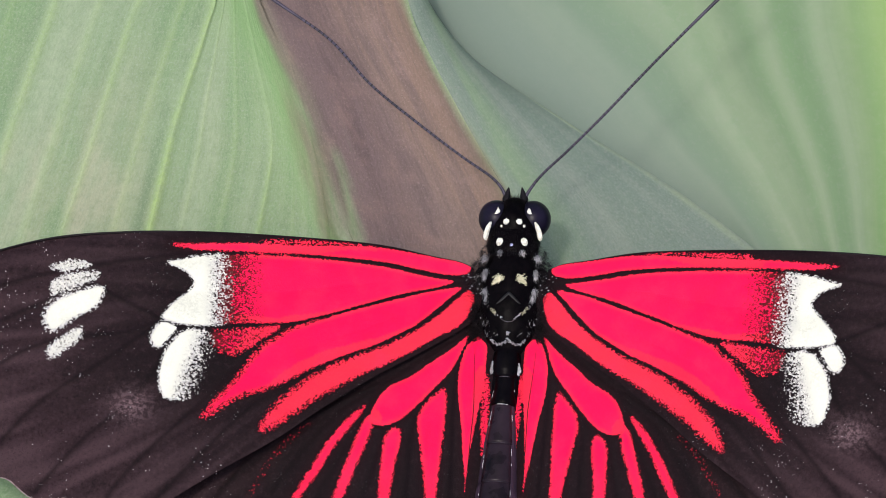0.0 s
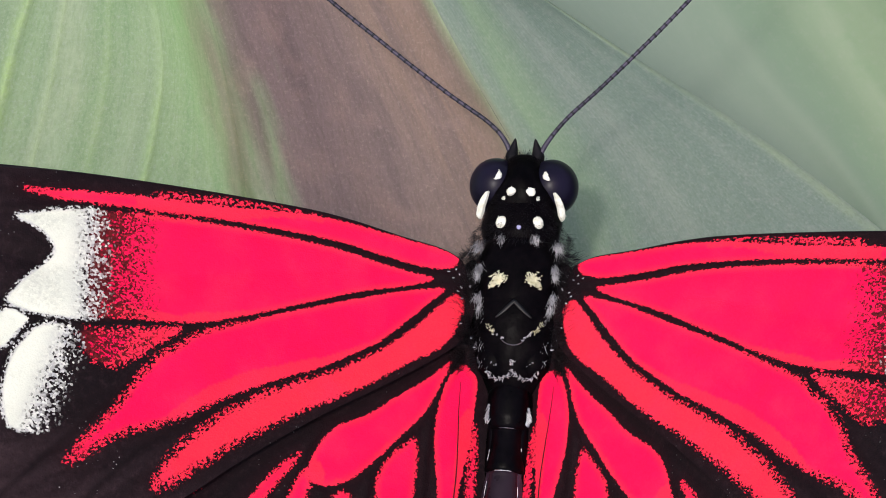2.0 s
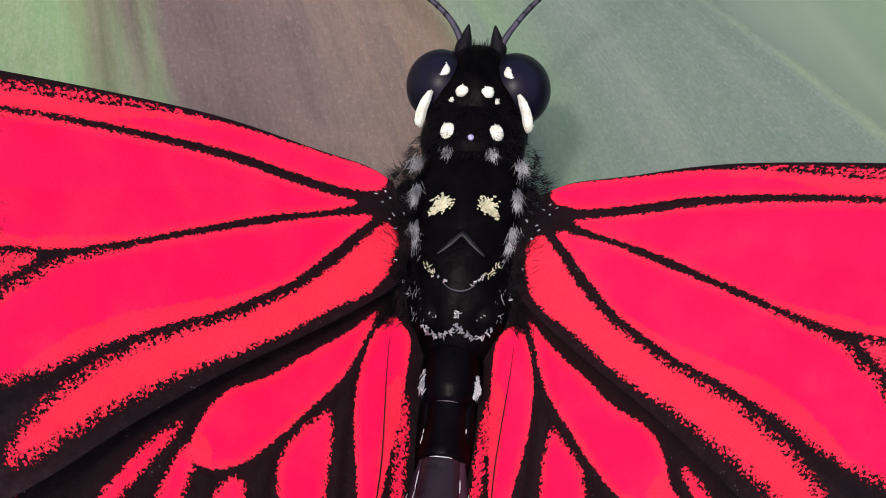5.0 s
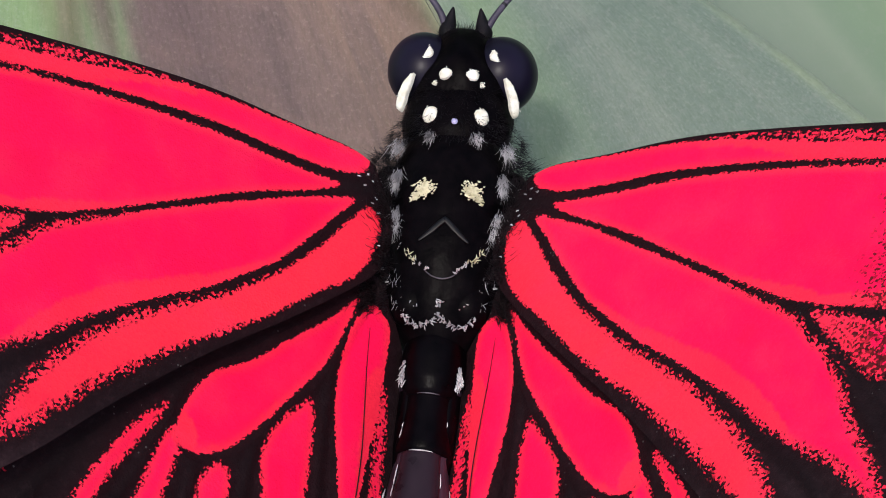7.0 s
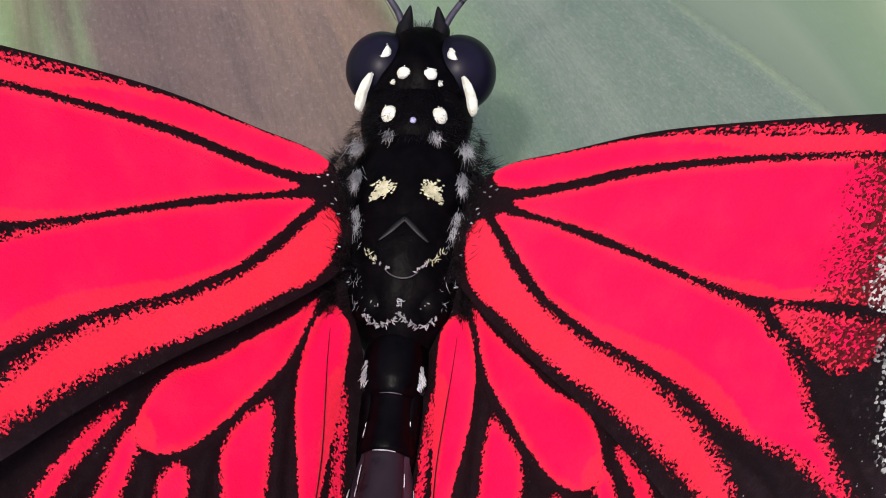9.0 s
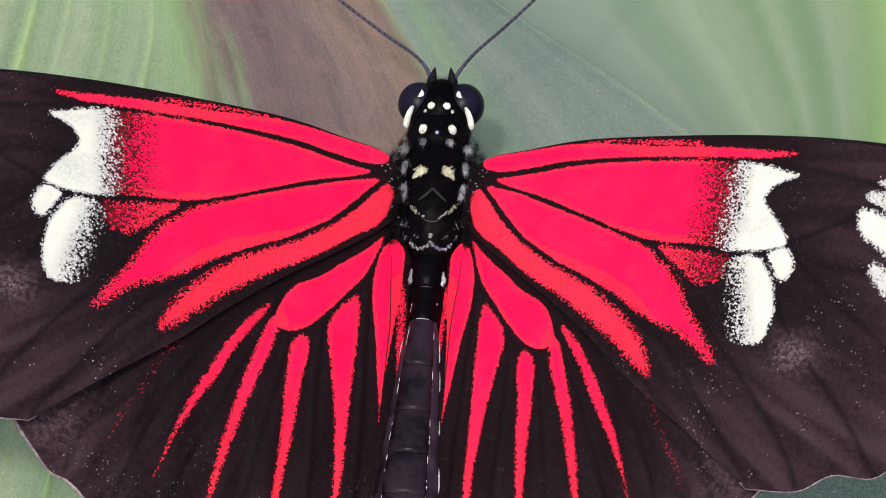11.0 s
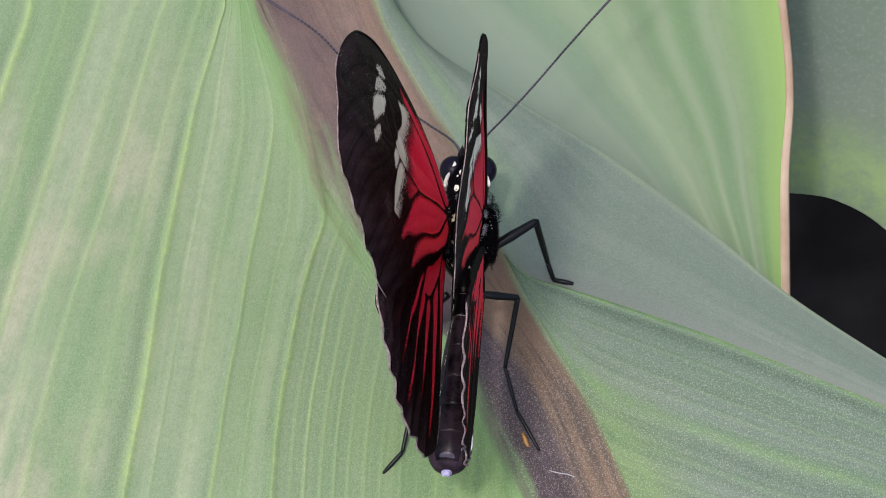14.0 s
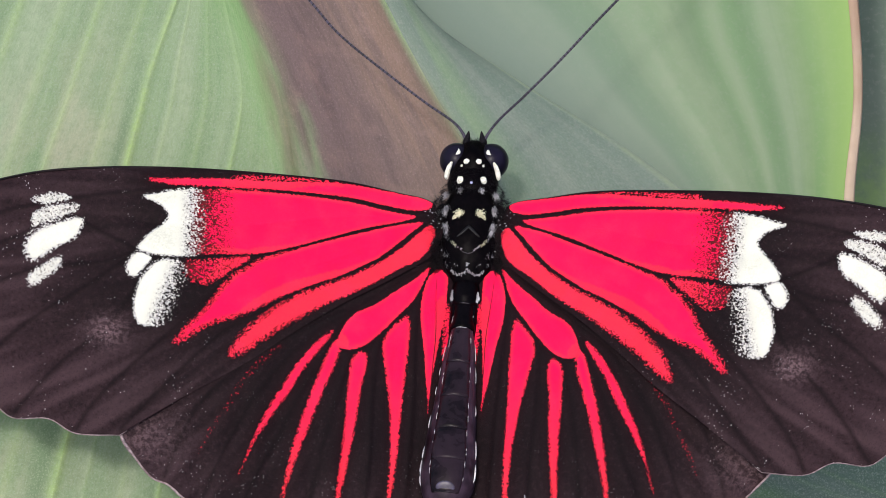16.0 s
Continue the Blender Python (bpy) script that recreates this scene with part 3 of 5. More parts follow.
OVAL_RED = field("red_patch", [
    (1.6, -3.1), (2.15, -3.68), (2.75, -4.25), (3.3, -4.72), (4.03, -5.33), (4.75, -6.0), (5.4, -6.45), (6.1, -6.84), (6.6, -7.35), (6.95, -7.95), (7.2, -8.6), (7.25, -9.08),
    (7.05, -9.46), (6.55, -9.54), (5.95, -9.34), (5.36, -8.96), (4.85, -8.45), (4.15, -7.65), (3.55, -6.85), (2.98, -6.15), (2.52, -5.5), (2.18, -4.8), (1.97, -4.2), (1.72, -3.55)])
INNER_RED = field("red_patch", [
    (1.0, -3.15), (0.55, -3.45), (0.38, -3.85), (0.36, -4.75), (0.38, -5.9), (0.45, -6.9), (0.6, -7.7), (0.72, -8.7), (0.85, -9.8), (0.98, -11.2), (1.02, -13.4), (1.14, -12.3),
    (1.27, -11.4), (1.44, -10.0), (1.64, -8.6), (1.86, -7.3), (1.96, -6.6), (1.98, -5.8), (1.9, -4.9), (1.7, -4.1), (1.38, -3.45)])
FIRST_RAY = field("red_patch", [
    (2.85, -6.75), (2.66, -7.5), (2.66, -8.5), (2.7, -9.9), (2.78, -11.9), (2.82, -13.9), (2.82, -16.0), (2.88, -18.0), (3.0, -19.5), (3.16, -20.75), (3.35, -19.6), (3.33, -18.2),
    (3.34, -16.2), (3.46, -14.3), (3.66, -12.6), (3.95, -10.9), (4.2, -9.7), (4.27, -8.95), (4.05, -8.15), (3.6, -7.5), (3.1, -6.98)], (0.085, 0.12, 0, 9))
SECOND_RAY = field("red_patch", [
    (5.75, -9.67), (6.25, -10.3), (6.32, -11.4), (6.38, -12.64), (6.41, -14.65), (6.5, -16.68), (6.64, -18.71), (6.7, -20.31), (6.6, -20.95), (6.4, -20.4), (6.26, -19.6),
    (6.02, -17.76), (5.82, -15.73), (5.65, -13.69), (5.56, -12.07), (5.36, -10.81), (5.36, -9.85)], (0.085, 0.12, 0, 9))
THIRD_RAY = field("red_patch", [
    (7.34, -9.0), (7.78, -9.71), (8.1, -10.8), (8.59, -12.31), (9.0, -13.8), (9.39, -15.31), (9.75, -16.99), (10.02, -18.63), (10.22, -20.23), (10.2, -21.0), (10.0, -20.6),
    (9.84, -19.7), (9.51, -18.15), (9.09, -16.44), (8.59, -14.7), (8.13, -13.01), (7.72, -11.73), (7.25, -10.21), (7.12, -9.3)], (0.085, 0.12, 0, 9))
FOURTH_RAY = field("red_patch", [
    (7.75, -8.4), (8.43, -9.05), (9.18, -10.02), (9.9, -11.2), (10.58, -12.53), (11.28, -13.88), (11.97, -15.45), (12.3, -16.5), (13.05, -19.0), (12.85, -18.6), (12.1, -16.5),
    (11.7, -15.7), (11.02, -14.41), (10.17, -12.86), (9.31, -11.07), (8.4, -9.64), (7.85, -8.75)], (0.10, 0.12, 8, 13))
FAINT_RAY = field("red_patch", [
    (10.9, -9.75), (12.3, -11.0), (13.4, -12.65), (14.1, -14.2), (14.8, -15.4), (15.3, -16.4), (15.75, -17.8), (15.1, -16.5), (14.6, -15.45), (13.95, -14.3), (13.25, -12.75), (12.15, -11.15)],
    (0.12, 0.12, 0, 1), None, 0.0)
FLANK_RED = field("red_patch", [(0.35, -5.7), (0.05, -6.4), (-0.05, -9.0), (0.0, -11.3), (0.3, -9.0)], (0.12, 0.12, 0, 1), None, 0.8)
HIND_PATTERN = [OVAL_RED, INNER_RED, FIRST_RAY, SECOND_RAY, THIRD_RAY, FOURTH_RAY, FAINT_RAY, FLANK_RED]
FORE_VEINS = [
    [(1.4, 0.5), (2.8, 0.42), (4.4, 0.45), (6.0, 0.63), (7.7, 0.73), (9.65, 0.71), (11.55, 0.62), (13.4, 0.47), (15.2, 0.32), (17.0, 0.08), (19.6, -0.4), (23.4, -1.3), (27.9, -2.7), (32.4, -4.85), (36.6, -8.6)],
    [(1.4, 0.3), (2.4, 0.0), (3.8, -0.38), (5.8, -1.2), (7.7, -2.05), (9.6, -2.92), (11.45, -3.77), (12.6, -4.25), (14.3, -4.5), (16.3, -4.9), (17.8, -5.18), (19.4, -5.35), (20.7, -4.95), (23.1, -4.0), (26.0, -2.95)],
    [(12.6, -4.25), (13.5, -5.0), (14.4, -6.1), (16.4, -8.6), (18.5, -11.2), (21.8, -15.5), (23.0, -18.0)],
    [(1.4, 0.1), (2.1, -0.3), (3.0, -1.15), (3.8, -2.2), (4.9, -3.3), (6.7, -4.65), (8.6, -5.7), (10.4, -6.82), (12.2, -8.15), (14.4, -9.85), (17.3, -13.6), (20.2, -17.6)],
    [(19.4, -5.38), (20.2, -6.6), (20.9, -8.6), (22.2, -10.8), (24.8, -13.8), (27.2, -17.5)],
    [(20.7, -4.98), (23.6, -7.9), (27.9, -11.8), (31.0, -16.7)],
    [(20.7, -4.95), (22.8, -6.1), (27.4, -7.3), (30.9, -9.9), (34.5, -15.4)],
    [(26.0, -2.95), (27.9, -4.5), (32.1, -7.5), (36.9, -12.4)],
]
HIND_VEINS = [
    [(1.2, -2.75), (2.6, -3.78), (4.2, -5.05), (5.8, -6.3), (6.9, -7.2), (7.45, -8.3), (7.95, -9.7), (9.3, -12.6), (10.6, -15.9), (12.0, -19.2), (12.9, -22.2)],
    [(1.5, -3.6), (2.3, -5.6), (3.3, -6.95), (4.5, -8.5), (5.4, -9.4), (6.4, -9.85), (7.2, -9.6)],
    [(6.5, -9.85), (6.75, -11.5), (7.3, -14.0), (7.9, -17.5), (8.6, -22.7)],
    [(4.6, -8.7), (4.8, -10.5), (4.8, -13.0), (4.7, -17.0), (4.8, -22.3)],
    [(2.25, -5.7), (2.3, -8.0), (2.15, -12.0), (2.1, -17.0), (2.2, -21.3)],
    [(6.6, -6.9), (9.4, -9.3), (12.2, -13.2), (14.0, -17.2), (15.2, -20.8)],
    [(7.0, -6.9), (12.5, -10.6), (16.0, -14.6), (17.8, -19.6)],
]


def away(points, line):
    """Distance of points from a polyline."""
    best = np.full(len(points), 1e9)
    for a, b in zip(line[:-1], line[1:]):
        d = b - a
        t = np.clip(((points - a) @ d) / (d @ d + 1e-12), 0, 1)
        best = np.minimum(best, np.linalg.norm(points - a - t[:, None] * d, axis=1))
    return best


def inside(points, loop):
    odd = np.zeros(len(points), bool)
    x, y = points[:, 0], points[:, 1]
    for a, b in zip(loop, np.roll(loop, -1, 0)):
        cross = (a[1] > y) != (b[1] > y)
        odd ^= cross & (x < (b[0] - a[0]) * (y - a[1]) / (b[1] - a[1] + 1e-15) + a[0])
    return odd


def wing_sheet(edge, pattern, veins, arch, step=0.125):
    """The flat net of a wing, its relief and the density of its coloured scales."""
    from mathutils.geometry import delaunay_2d_cdt
    loop = edge
    lo, hi = loop.min(0), loop.max(0)
    xs, ys = np.meshgrid(np.arange(lo[0], hi[0], step), np.arange(lo[1], hi[1], step * 0.87))
    xs[1::2] += step / 2
    grid = np.stack([xs.ravel(), ys.ravel()], 1) + rng.uniform(-0.02, 0.02, (xs.size, 2))
    ring = np.vstack([loop, loop[:1]])
    grid = grid[inside(grid, loop)]
    grid = grid[away(grid, ring) > step * 0.6]
    pts = np.vstack([loop, grid])
    v, _, f, *_ = delaunay_2d_cdt([Vector(p) for p in pts], [], [list(range(len(loop)))], 1, 1e-6)
    flat = np.array([tuple(p) for p in v])
    faces = [tuple(g) for g in f]
    near = np.full(len(flat), 9.0)
    for line in veins:
        near = np.minimum(near, away(flat, curve(line, 6)))
    rise = arch(flat) + 0.13 * np.exp(-(near / 0.20) ** 2) + 0.14 * np.sin(near * 1.7)
    red, white, owner = np.full(len(flat), -3.0), np.full(len(flat), -3.0), np.full(len(flat), -1)
    warm, blush = np.zeros(len(flat)), np.zeros(len(flat))
    for k, (kind, outline, (soft0, soft1, u0, u1), fade, top, orange) in enumerate(pattern):
        shape = curve(outline, 6, True)
        gap = away(flat, np.vstack([shape, shape[:1]])) * np.where(inside(flat, shape), 1, -1)
        if veins is HIND_VEINS:
            gap = gap - 0.12 * np.clip((-flat[:, 1] - 11.0) / 9.0, 0, 1)        # the rays run out to points
        soft = soft0 + (soft1 - soft0) * np.clip((flat[:, 0] - u0) / (u1 - u0), 0, 1)
        dense = np.minimum(np.clip(0.5 + (gap + (0.02 if kind == "red_patch" else 0.0)) / (2 * soft), -3, 4), top)
        if fade:
            ax, ay, p0, p1 = fade
            dense = np.minimum(dense, np.clip((ax * flat[:, 0] + ay * flat[:, 1] - p0) / (p1 - p0) * 1.1 - 0.05, -0.2, 4))
        if kind == "red_patch":
            red = np.maximum(red, dense)
            blush = np.maximum(blush, np.exp(np.minimum(gap, 0) / 0.30) if top > 1 and not fade else 0.4 * np.exp(np.minimum(gap, 0) / 0.3))
            if fade:
                blush = np.maximum(blush, 2.0 * np.clip(0.7 + gap / 0.3, 0, 1))
            warm = np.maximum(warm, np.where(dense > -2, np.clip(1 - gap / 0.25, 0, 1), 0) * 0.5)
            if orange:
                warm = np.where(gap > -0.3, orange, warm)
        else:
            white = np.maximum(white, dense)
        if veins is HIND_VEINS:
            warm = np.maximum(warm, np.where(gap > -0.3, 0.8 * np.clip((-flat[:, 1] - 11.0) / 8.0, 0, 1), 0))
        take = (gap > -np.maximum(soft, 0.2)) & ((owner < 0) | (gap > 0))
        owner[take] = k
    return flat, faces, rise, red, white, owner, warm, np.exp(-(near / 0.16) ** 2), blush


def wing(name, edge, pattern, veins, arch, side, parent, sheet, label):
    flat, faces, rise, red, white, owner, warm, rib, blush = sheet
    verts = np.column_stack([(flat[:, 0] - ROOT) * side, flat[:, 1], rise])
    brown = 0.8 * np.exp(-((flat[:, 0] - 21.9) / 1.1) ** 2 - ((flat[:, 1] + 10.9) / 0.9) ** 2) if name == "forewing" else \
        0.42 * np.exp(-((flat[:, 0] - 19.6) / 2.4) ** 2 - ((flat[:, 1] + 17.0) / 1.7) ** 2)
    thin = np.clip(np.clip((flat[:, 0] - 19.0) / 9.0, 0, 1) * 0.75 + np.clip((-flat[:, 1] - 8.5) / 6.0, 0, 1) * 0.6, 0, 1) if name == "forewing" else \
        np.clip((-flat[:, 1] - 15.5) / 6.0, 0, 1) * 0.36 + np.clip((flat[:, 0] - 12.0) / 7.0, 0, 1) * 0.5
    reach = np.hypot(flat[:, 0] - 1.0, flat[:, 1] - 0.5)
    ray = np.arctan2(flat[:, 1] - 0.5, flat[:, 0] - 1.0) * 24.0
    faces = faces if side > 0 else [f[::-1] for f in faces]
    fa = np.array(faces)
    who = owner[fa].max(1)

    def piece(tag, pick, material, lift=0.0, flip=False):
        used = np.unique(fa[pick])
        back = np.full(len(verts), -1)
        back[used] = np.arange(len(used))
        tri = back[fa[pick]]
        me = mesh_of(tag, verts[used] + (0, 0, lift), tri[:, ::-1] if flip else tri, material)
        return give(me, red=red[used], white=white[used], brown=brown[used], warm=warm[used], blush=blush[used], thin=thin[used], rib=rib[used], ray=ray[used], reach=reach[used])

    body = part(name, piece(name, who < 0, M_WING), parent, label)
    for k, (kind, *_) in enumerate(pattern):
        if (who == k).any():
            part(kind, piece(kind, who == k, M_WING), body, "cream-white scale spot" if kind == "white_patch" else "bright red scale field")
    part("underside", piece("underside", who > -2, M_UNDER, -0.08, True), body, "dull brown-black underside")
    for line in veins:
        c = curve(line, 6)
        c = c[inside(c, edge)]
        z = arch(c) + 0.085
        v, f = tube(np.column_stack([(c[:, 0] - ROOT) * side, c[:, 1], z]), [0.09, 0.07, 0.055, 0.04], 6, 0.35)
        part("vein", mesh_of("vein", v, f, M_VEIN), body)
    if name == "hindwing":
        c = curve([(1.1, -3.9), (1.07, -5.0), (0.98, -6.4), (0.9, -8.0), (0.95, -10.0), (1.0, -12.6)], 6)
        v, f = tube(np.column_stack([(c[:, 0] - ROOT) * side, c[:, 1], arch(c) + 0.17]), [0.008, 0.018, 0.022, 0.018], 6, 0.5)
        part("fold", mesh_of("fold", v, f, M_VEIN), body, "thin dark fold line")
    ring = np.vstack([edge, edge[:1]])
    c = np.column_stack([(ring[:, 0] - ROOT) * side, ring[:, 1], arch(ring)])
    return body, c


ROOT = 0.5     # the hinge line lies this far out on the wing's plan


def fore_arch(p):
    u = np.clip(p[:, 0] / 38.0, 0, 1)
    return 0.3 * np.sin(math.pi * u) - 0.001 * (p[:, 1] + 5) ** 2 - 0.10 * np.sin(p[:, 1] * 0.9 + u * 9) * u


def hind_arch(p):
    return fore_arch(p) - 0.42 - 0.02 * np.clip(p[:, 0] - 4, 0, 14) + 0.10 * np.cos(2 * math.pi * p[:, 0] / 2.4) * np.clip((-p[:, 1] - 8) / 12, 0, 1)


HINGE = (1.32, 0.0, 1.2)
butterfly = tagged(new("butterfly"), "black butterfly with red and cream wings on a green leaf", "butterfly")
FORE_EDGE = np.vstack([curve(FORE_COSTA + FORE_MARGIN[:1], 7)[:-1], curve(FORE_MARGIN, 6)[:-1], curve(FORE_MARGIN[-1:] + FORE_INNER, 6)])
HIND_LOOP = curve(HIND_EDGE, 6, True)
fore_sheet = wing_sheet(FORE_EDGE, FORE_PATTERN, FORE_VEINS, fore_arch)
hind_sheet = wing_sheet(HIND_LOOP, HIND_PATTERN, HIND_VEINS, hind_arch)
WINGS = {}
for side, key in ((-1, "left"), (1, "right")):
    for name, edge, pattern, veins, arch, sheet, label in (
            ("forewing", FORE_EDGE, FORE_PATTERN, FORE_VEINS, fore_arch, fore_sheet, "black forewing with red base and two rows of cream spots"),
            ("hindwing", HIND_LOOP, HIND_PATTERN, HIND_VEINS, hind_arch, hind_sheet, "black hindwing with red rays and a scalloped pale fringe")):
        w, ring = wing(name, edge, pattern, veins, arch, side, butterfly, sheet, label)
        WINGS[name, key] = w
        lead = len(curve(FORE_COSTA + FORE_MARGIN[:1], 7)) - 1
        base = []
        for _ in range(620 if name == "forewing" else 260):
            u = abs(rng.normal(0, 0.32)) + 1.0
            v = rng.uniform(-2.4, 1.1) if name == "forewing" else rng.uniform(-3.4, -2.4)
            v = v * (1.0 if u < 1.9 else 0.5)
            p = np.array([[u, v]])
            base.append((((u - ROOT) * side, v, float(arch(p)[0]) + 0.12), (0.9 * side, 0.25 + 0.3 * v, 0.55)))
        tagged(part("root_fuzz", mesh_of("root_fuzz", *hairs(base, 0.34, 0.45, 0.010), M_FUZZ), w, "dark brown fuzz at the wing root"), kind="stuff")
        if name == "forewing":
            bits = [tuft(((u - ROOT) * side, v, float(arch(np.array([[u, v]]))[0]) + 0.2), (0.05, 0.04), 3, (0.2 * side, 0, 1), 0.42) for u, v in ((1.75, 0.55), (2.0, 0.35), (2.2, 0.6), (1.6, 0.0), (1.75, -0.2), (1.55, -0.5), (1.9, 0.75), (1.5, -1.6))]
            tagged(part("root_scale", mesh_of("root_scale", *joined(bits), M_GREY_HAIR), w, "few white scales at the wing root"), kind="stuff")
            part("leading_edge", mesh_of("leading_edge", *tube(ring[:lead - 26] - (0, 0, 0.04), [0.13, 0.12, 0.10, 0.08, 0.06], 6), M_VEIN), w)
            trail = ring[lead - 26:lead + 50]
        else:
            trail = ring[40:134]
            if side > 0:
                scrape = np.array([(4.5, -19.1), (4.65, -19.8), (4.9, -20.6)])
                scrape = np.column_stack([scrape[:, 0] - ROOT, scrape[:, 1], hind_arch(scrape) + 0.14])
                part("scrape", mesh_of("scrape", *tube(scrape, [0.03, 0.07, 0.03], 6, 0.4), M_PALE), w, "small white scrape in the scales")
        size = 0.5 if name == "forewing" else 1.0
        part("fringe", mesh_of("fringe", *tube(trail - (0, 0, 0.04), [0.05] + [size * float(r) for r in rng.uniform(0.06, 0.12, 40)] + [0.05], 6), M_FRINGE), w, "pale mauve fringe")

# ---- body ----
FEELERS = {}
thorax = part("thorax", mesh_of("thorax", *rings([(2.9, 1.2, 1.0, 0, 0.4), (2.2, 1.65, 1.5, 0, 0.35), (1.2, 1.95, 1.8, 0, 0.3), (0, 2.08, 1.9, 0, 0.25), (-1.5, 2.05, 1.85, 0, 0.25),
                                                  (-2.6, 1.9, 1.6, 0, 0.2), (-3.3, 1.6, 1.35, 0, 0.15), (-3.9, 1.15, 1.1, 0, 0.1), (-4.3, 0.8, 0.85, 0, 0.1)], 40, 0.03), M_BODY), butterfly, "glossy black thorax")
part("scutum", mesh_of("scutum", *ball((0, 0.1, 0.75), (1.25, 2.2, 1.42), 32, 20), M_BODY), thorax, "smooth black back shield")
part("scutellum", mesh_of("scutellum", *ball((0, -1.9, 0.84), (1.05, 1.2, 1.1)), M_BODY), thorax)
suture = curve([(-0.75, -1.25, 2.03), (-0.42, -0.98, 2.11), (-0.05, -0.62, 2.165), (0.05, -0.62, 2.165), (0.42, -0.98, 2.11), (0.75, -1.25, 2.03)], 6)
part("suture", mesh_of("suture", *tube(suture + (0, 0, 0.02), [0.03, 0.10, 0.09, 0.10, 0.03], 6, 0.25), M_SEAM), thorax, "faint grey chevron seam")
for side in (-1, 1):
    part("tegula", mesh_of("tegula", *ball((1.85 * side, 0.55, 1.0), (0.6, 1.05, 0.5)), M_BODY), thorax)
    part("scutum_lobe", mesh_of("scutum_lobe", *ball((0.80 * side, -2.75, 0.86), (0.78, 0.90, 0.74)), M_BODY), thorax)
    part("wing_root", mesh_of("wing_root", *ball((2.05 * side, -1.0, 0.85), (0.5, 2.1, 0.42)), M_BODY), thorax)
collar = part("collar", mesh_of("collar", *rings([(2.0, 1.2, 1.15, 0, 0.45), (2.6, 1.58, 1.38, 0, 0.45), (3.3, 1.68, 1.36, 0, 0.45), (3.9, 1.58, 1.25, 0, 0.45), (4.4, 1.2, 1.1, 0, 0.45)],
                                                36, 0.05), M_BODY), butterfly)
part("collar_knob", mesh_of("collar_knob", *ball((0, 2.78, 1.90), (0.10, 0.10, 0.07)), M_TIP), collar)
head = part("head", mesh_of("head", *rings([(3.8, 1.45, 1.15, 0, 0.5), (4.4, 1.45, 1.32, 0, 0.5), (4.9, 1.15, 1.38, 0, 0.5), (5.4, 0.98, 1.28, 0, 0.45), (5.9, 0.92, 1.05, 0, 0.4), (6.3, 0.72, 0.75, 0, 0.3),
                                           (6.5, 0.25, 0.3, 0, 0.25)], 36, 0.04), M_BODY), butterfly, "black furry head with cream dots")
for side in (-1, 1):
    eye = part("eye", mesh_of("eye", *ball((1.18 * side, 5.12, 0.34), (1.12, 1.18, 1.2), 40, 28), M_EYE), head, "large glossy blue-black compound eye")
    crescent = [(1.38, 4.46, 1.55), (1.50, 4.42, 1.52), (1.68, 4.18, 1.43), (1.82, 3.86, 1.25), (1.86, 3.52, 1.10), (1.72, 3.38, 1.13), (1.60, 3.58, 1.24), (1.54, 3.86, 1.35), (1.44, 4.16, 1.48)]
    part("eye_crescent", dab("eye_crescent", crescent, side, (0.45, -0.1, 1.0), 0.09, 6), head, "white crescent behind the eye")
    front = [(0.98, 5.42, 1.50), (1.12, 5.12, 1.52), (1.14, 4.98, 1.50), (0.92, 5.06, 1.53), (0.86, 5.22, 1.52)]
    part("front_spot", dab("front_spot", front, side, (0.2, 0.1, 1.0), 0.06), head, "white drop-shaped dot on the eye's rim")
    crown = [(0.25, 4.50, 1.80), (0.44, 4.58, 1.79), (0.60, 4.45, 1.74), (0.56, 4.26, 1.74), (0.38, 4.22, 1.79), (0.22, 4.36, 1.81)]
    part("crown_spot", dab("crown_spot", crown, side, (0.1, 0, 1.0), 0.07), head, "cream dot")
    part("crown_speck", dab("crown_speck", [(0.66, 4.16, 1.66), (0.76, 4.20, 1.62), (0.78, 4.10, 1.60), (0.68, 4.06, 1.64)], side, (0.2, 0, 1.0), 0.04), head, "pale grey speck")
    ring = [(0.58, 3.24, 1.72), (0.74, 3.32, 1.69), (0.92, 3.26, 1.63), (1.0, 3.02, 1.58), (0.88, 2.80, 1.60), (0.66, 2.82, 1.67), (0.55, 3.0, 1.72)]
    part("collar_spot", dab("collar_spot", ring, side, (0.2, 0, 1.0), 0.10), collar, "cream dot")
    for k, (x, y, w, h, count) in enumerate(((0.70, 0.40, 0.32, 0.30, 200), (0.96, 0.20, 0.17, 0.16, 50))):
        part("thorax_spot", mesh_of("thorax_spot", *tuft((x * side, y, 2.13 - 0.22 * k), (w, h), count, (0.4 * side, 0, 1), 0.6), M_TUFT), thorax, "cluster of yellowish scales")
    # palp and antenna
    palp = [(0.45 * side, 5.95, 0.6), (0.54 * side, 6.35, 0.7), (0.48 * side, 6.7, 0.8), (0.42 * side, 7.05, 0.95)]
    part("palp", mesh_of("palp", *tube(curve(palp, 5), [0.30, 0.29, 0.17, 0.02], 10), M_HAIR), head, "black pointed palp")
    reach = [(0.5, 6.1, 0.7), (0.92, 6.95, 0.85), (1.75, 8.05, 0.95), (3.25, 9.6, 1.0), (5.6, 12.1, 1.3), (8.2, 15.0, 1.7), (11.3, 18.3, 2.2), (14.3, 21.3, 2.8)] if side > 0 else \
        [(-0.5, 6.1, 0.7), (-0.85, 6.95, 0.85), (-1.6, 7.75, 0.95), (-3.4, 9.0, 1.0), (-6.1, 11.0, 1.2), (-9.5, 13.7, 1.5), (-12.2, 16.6, 1.8), (-15.4, 18.8, 2.2), (-18.2, 20.6, 2.6)]
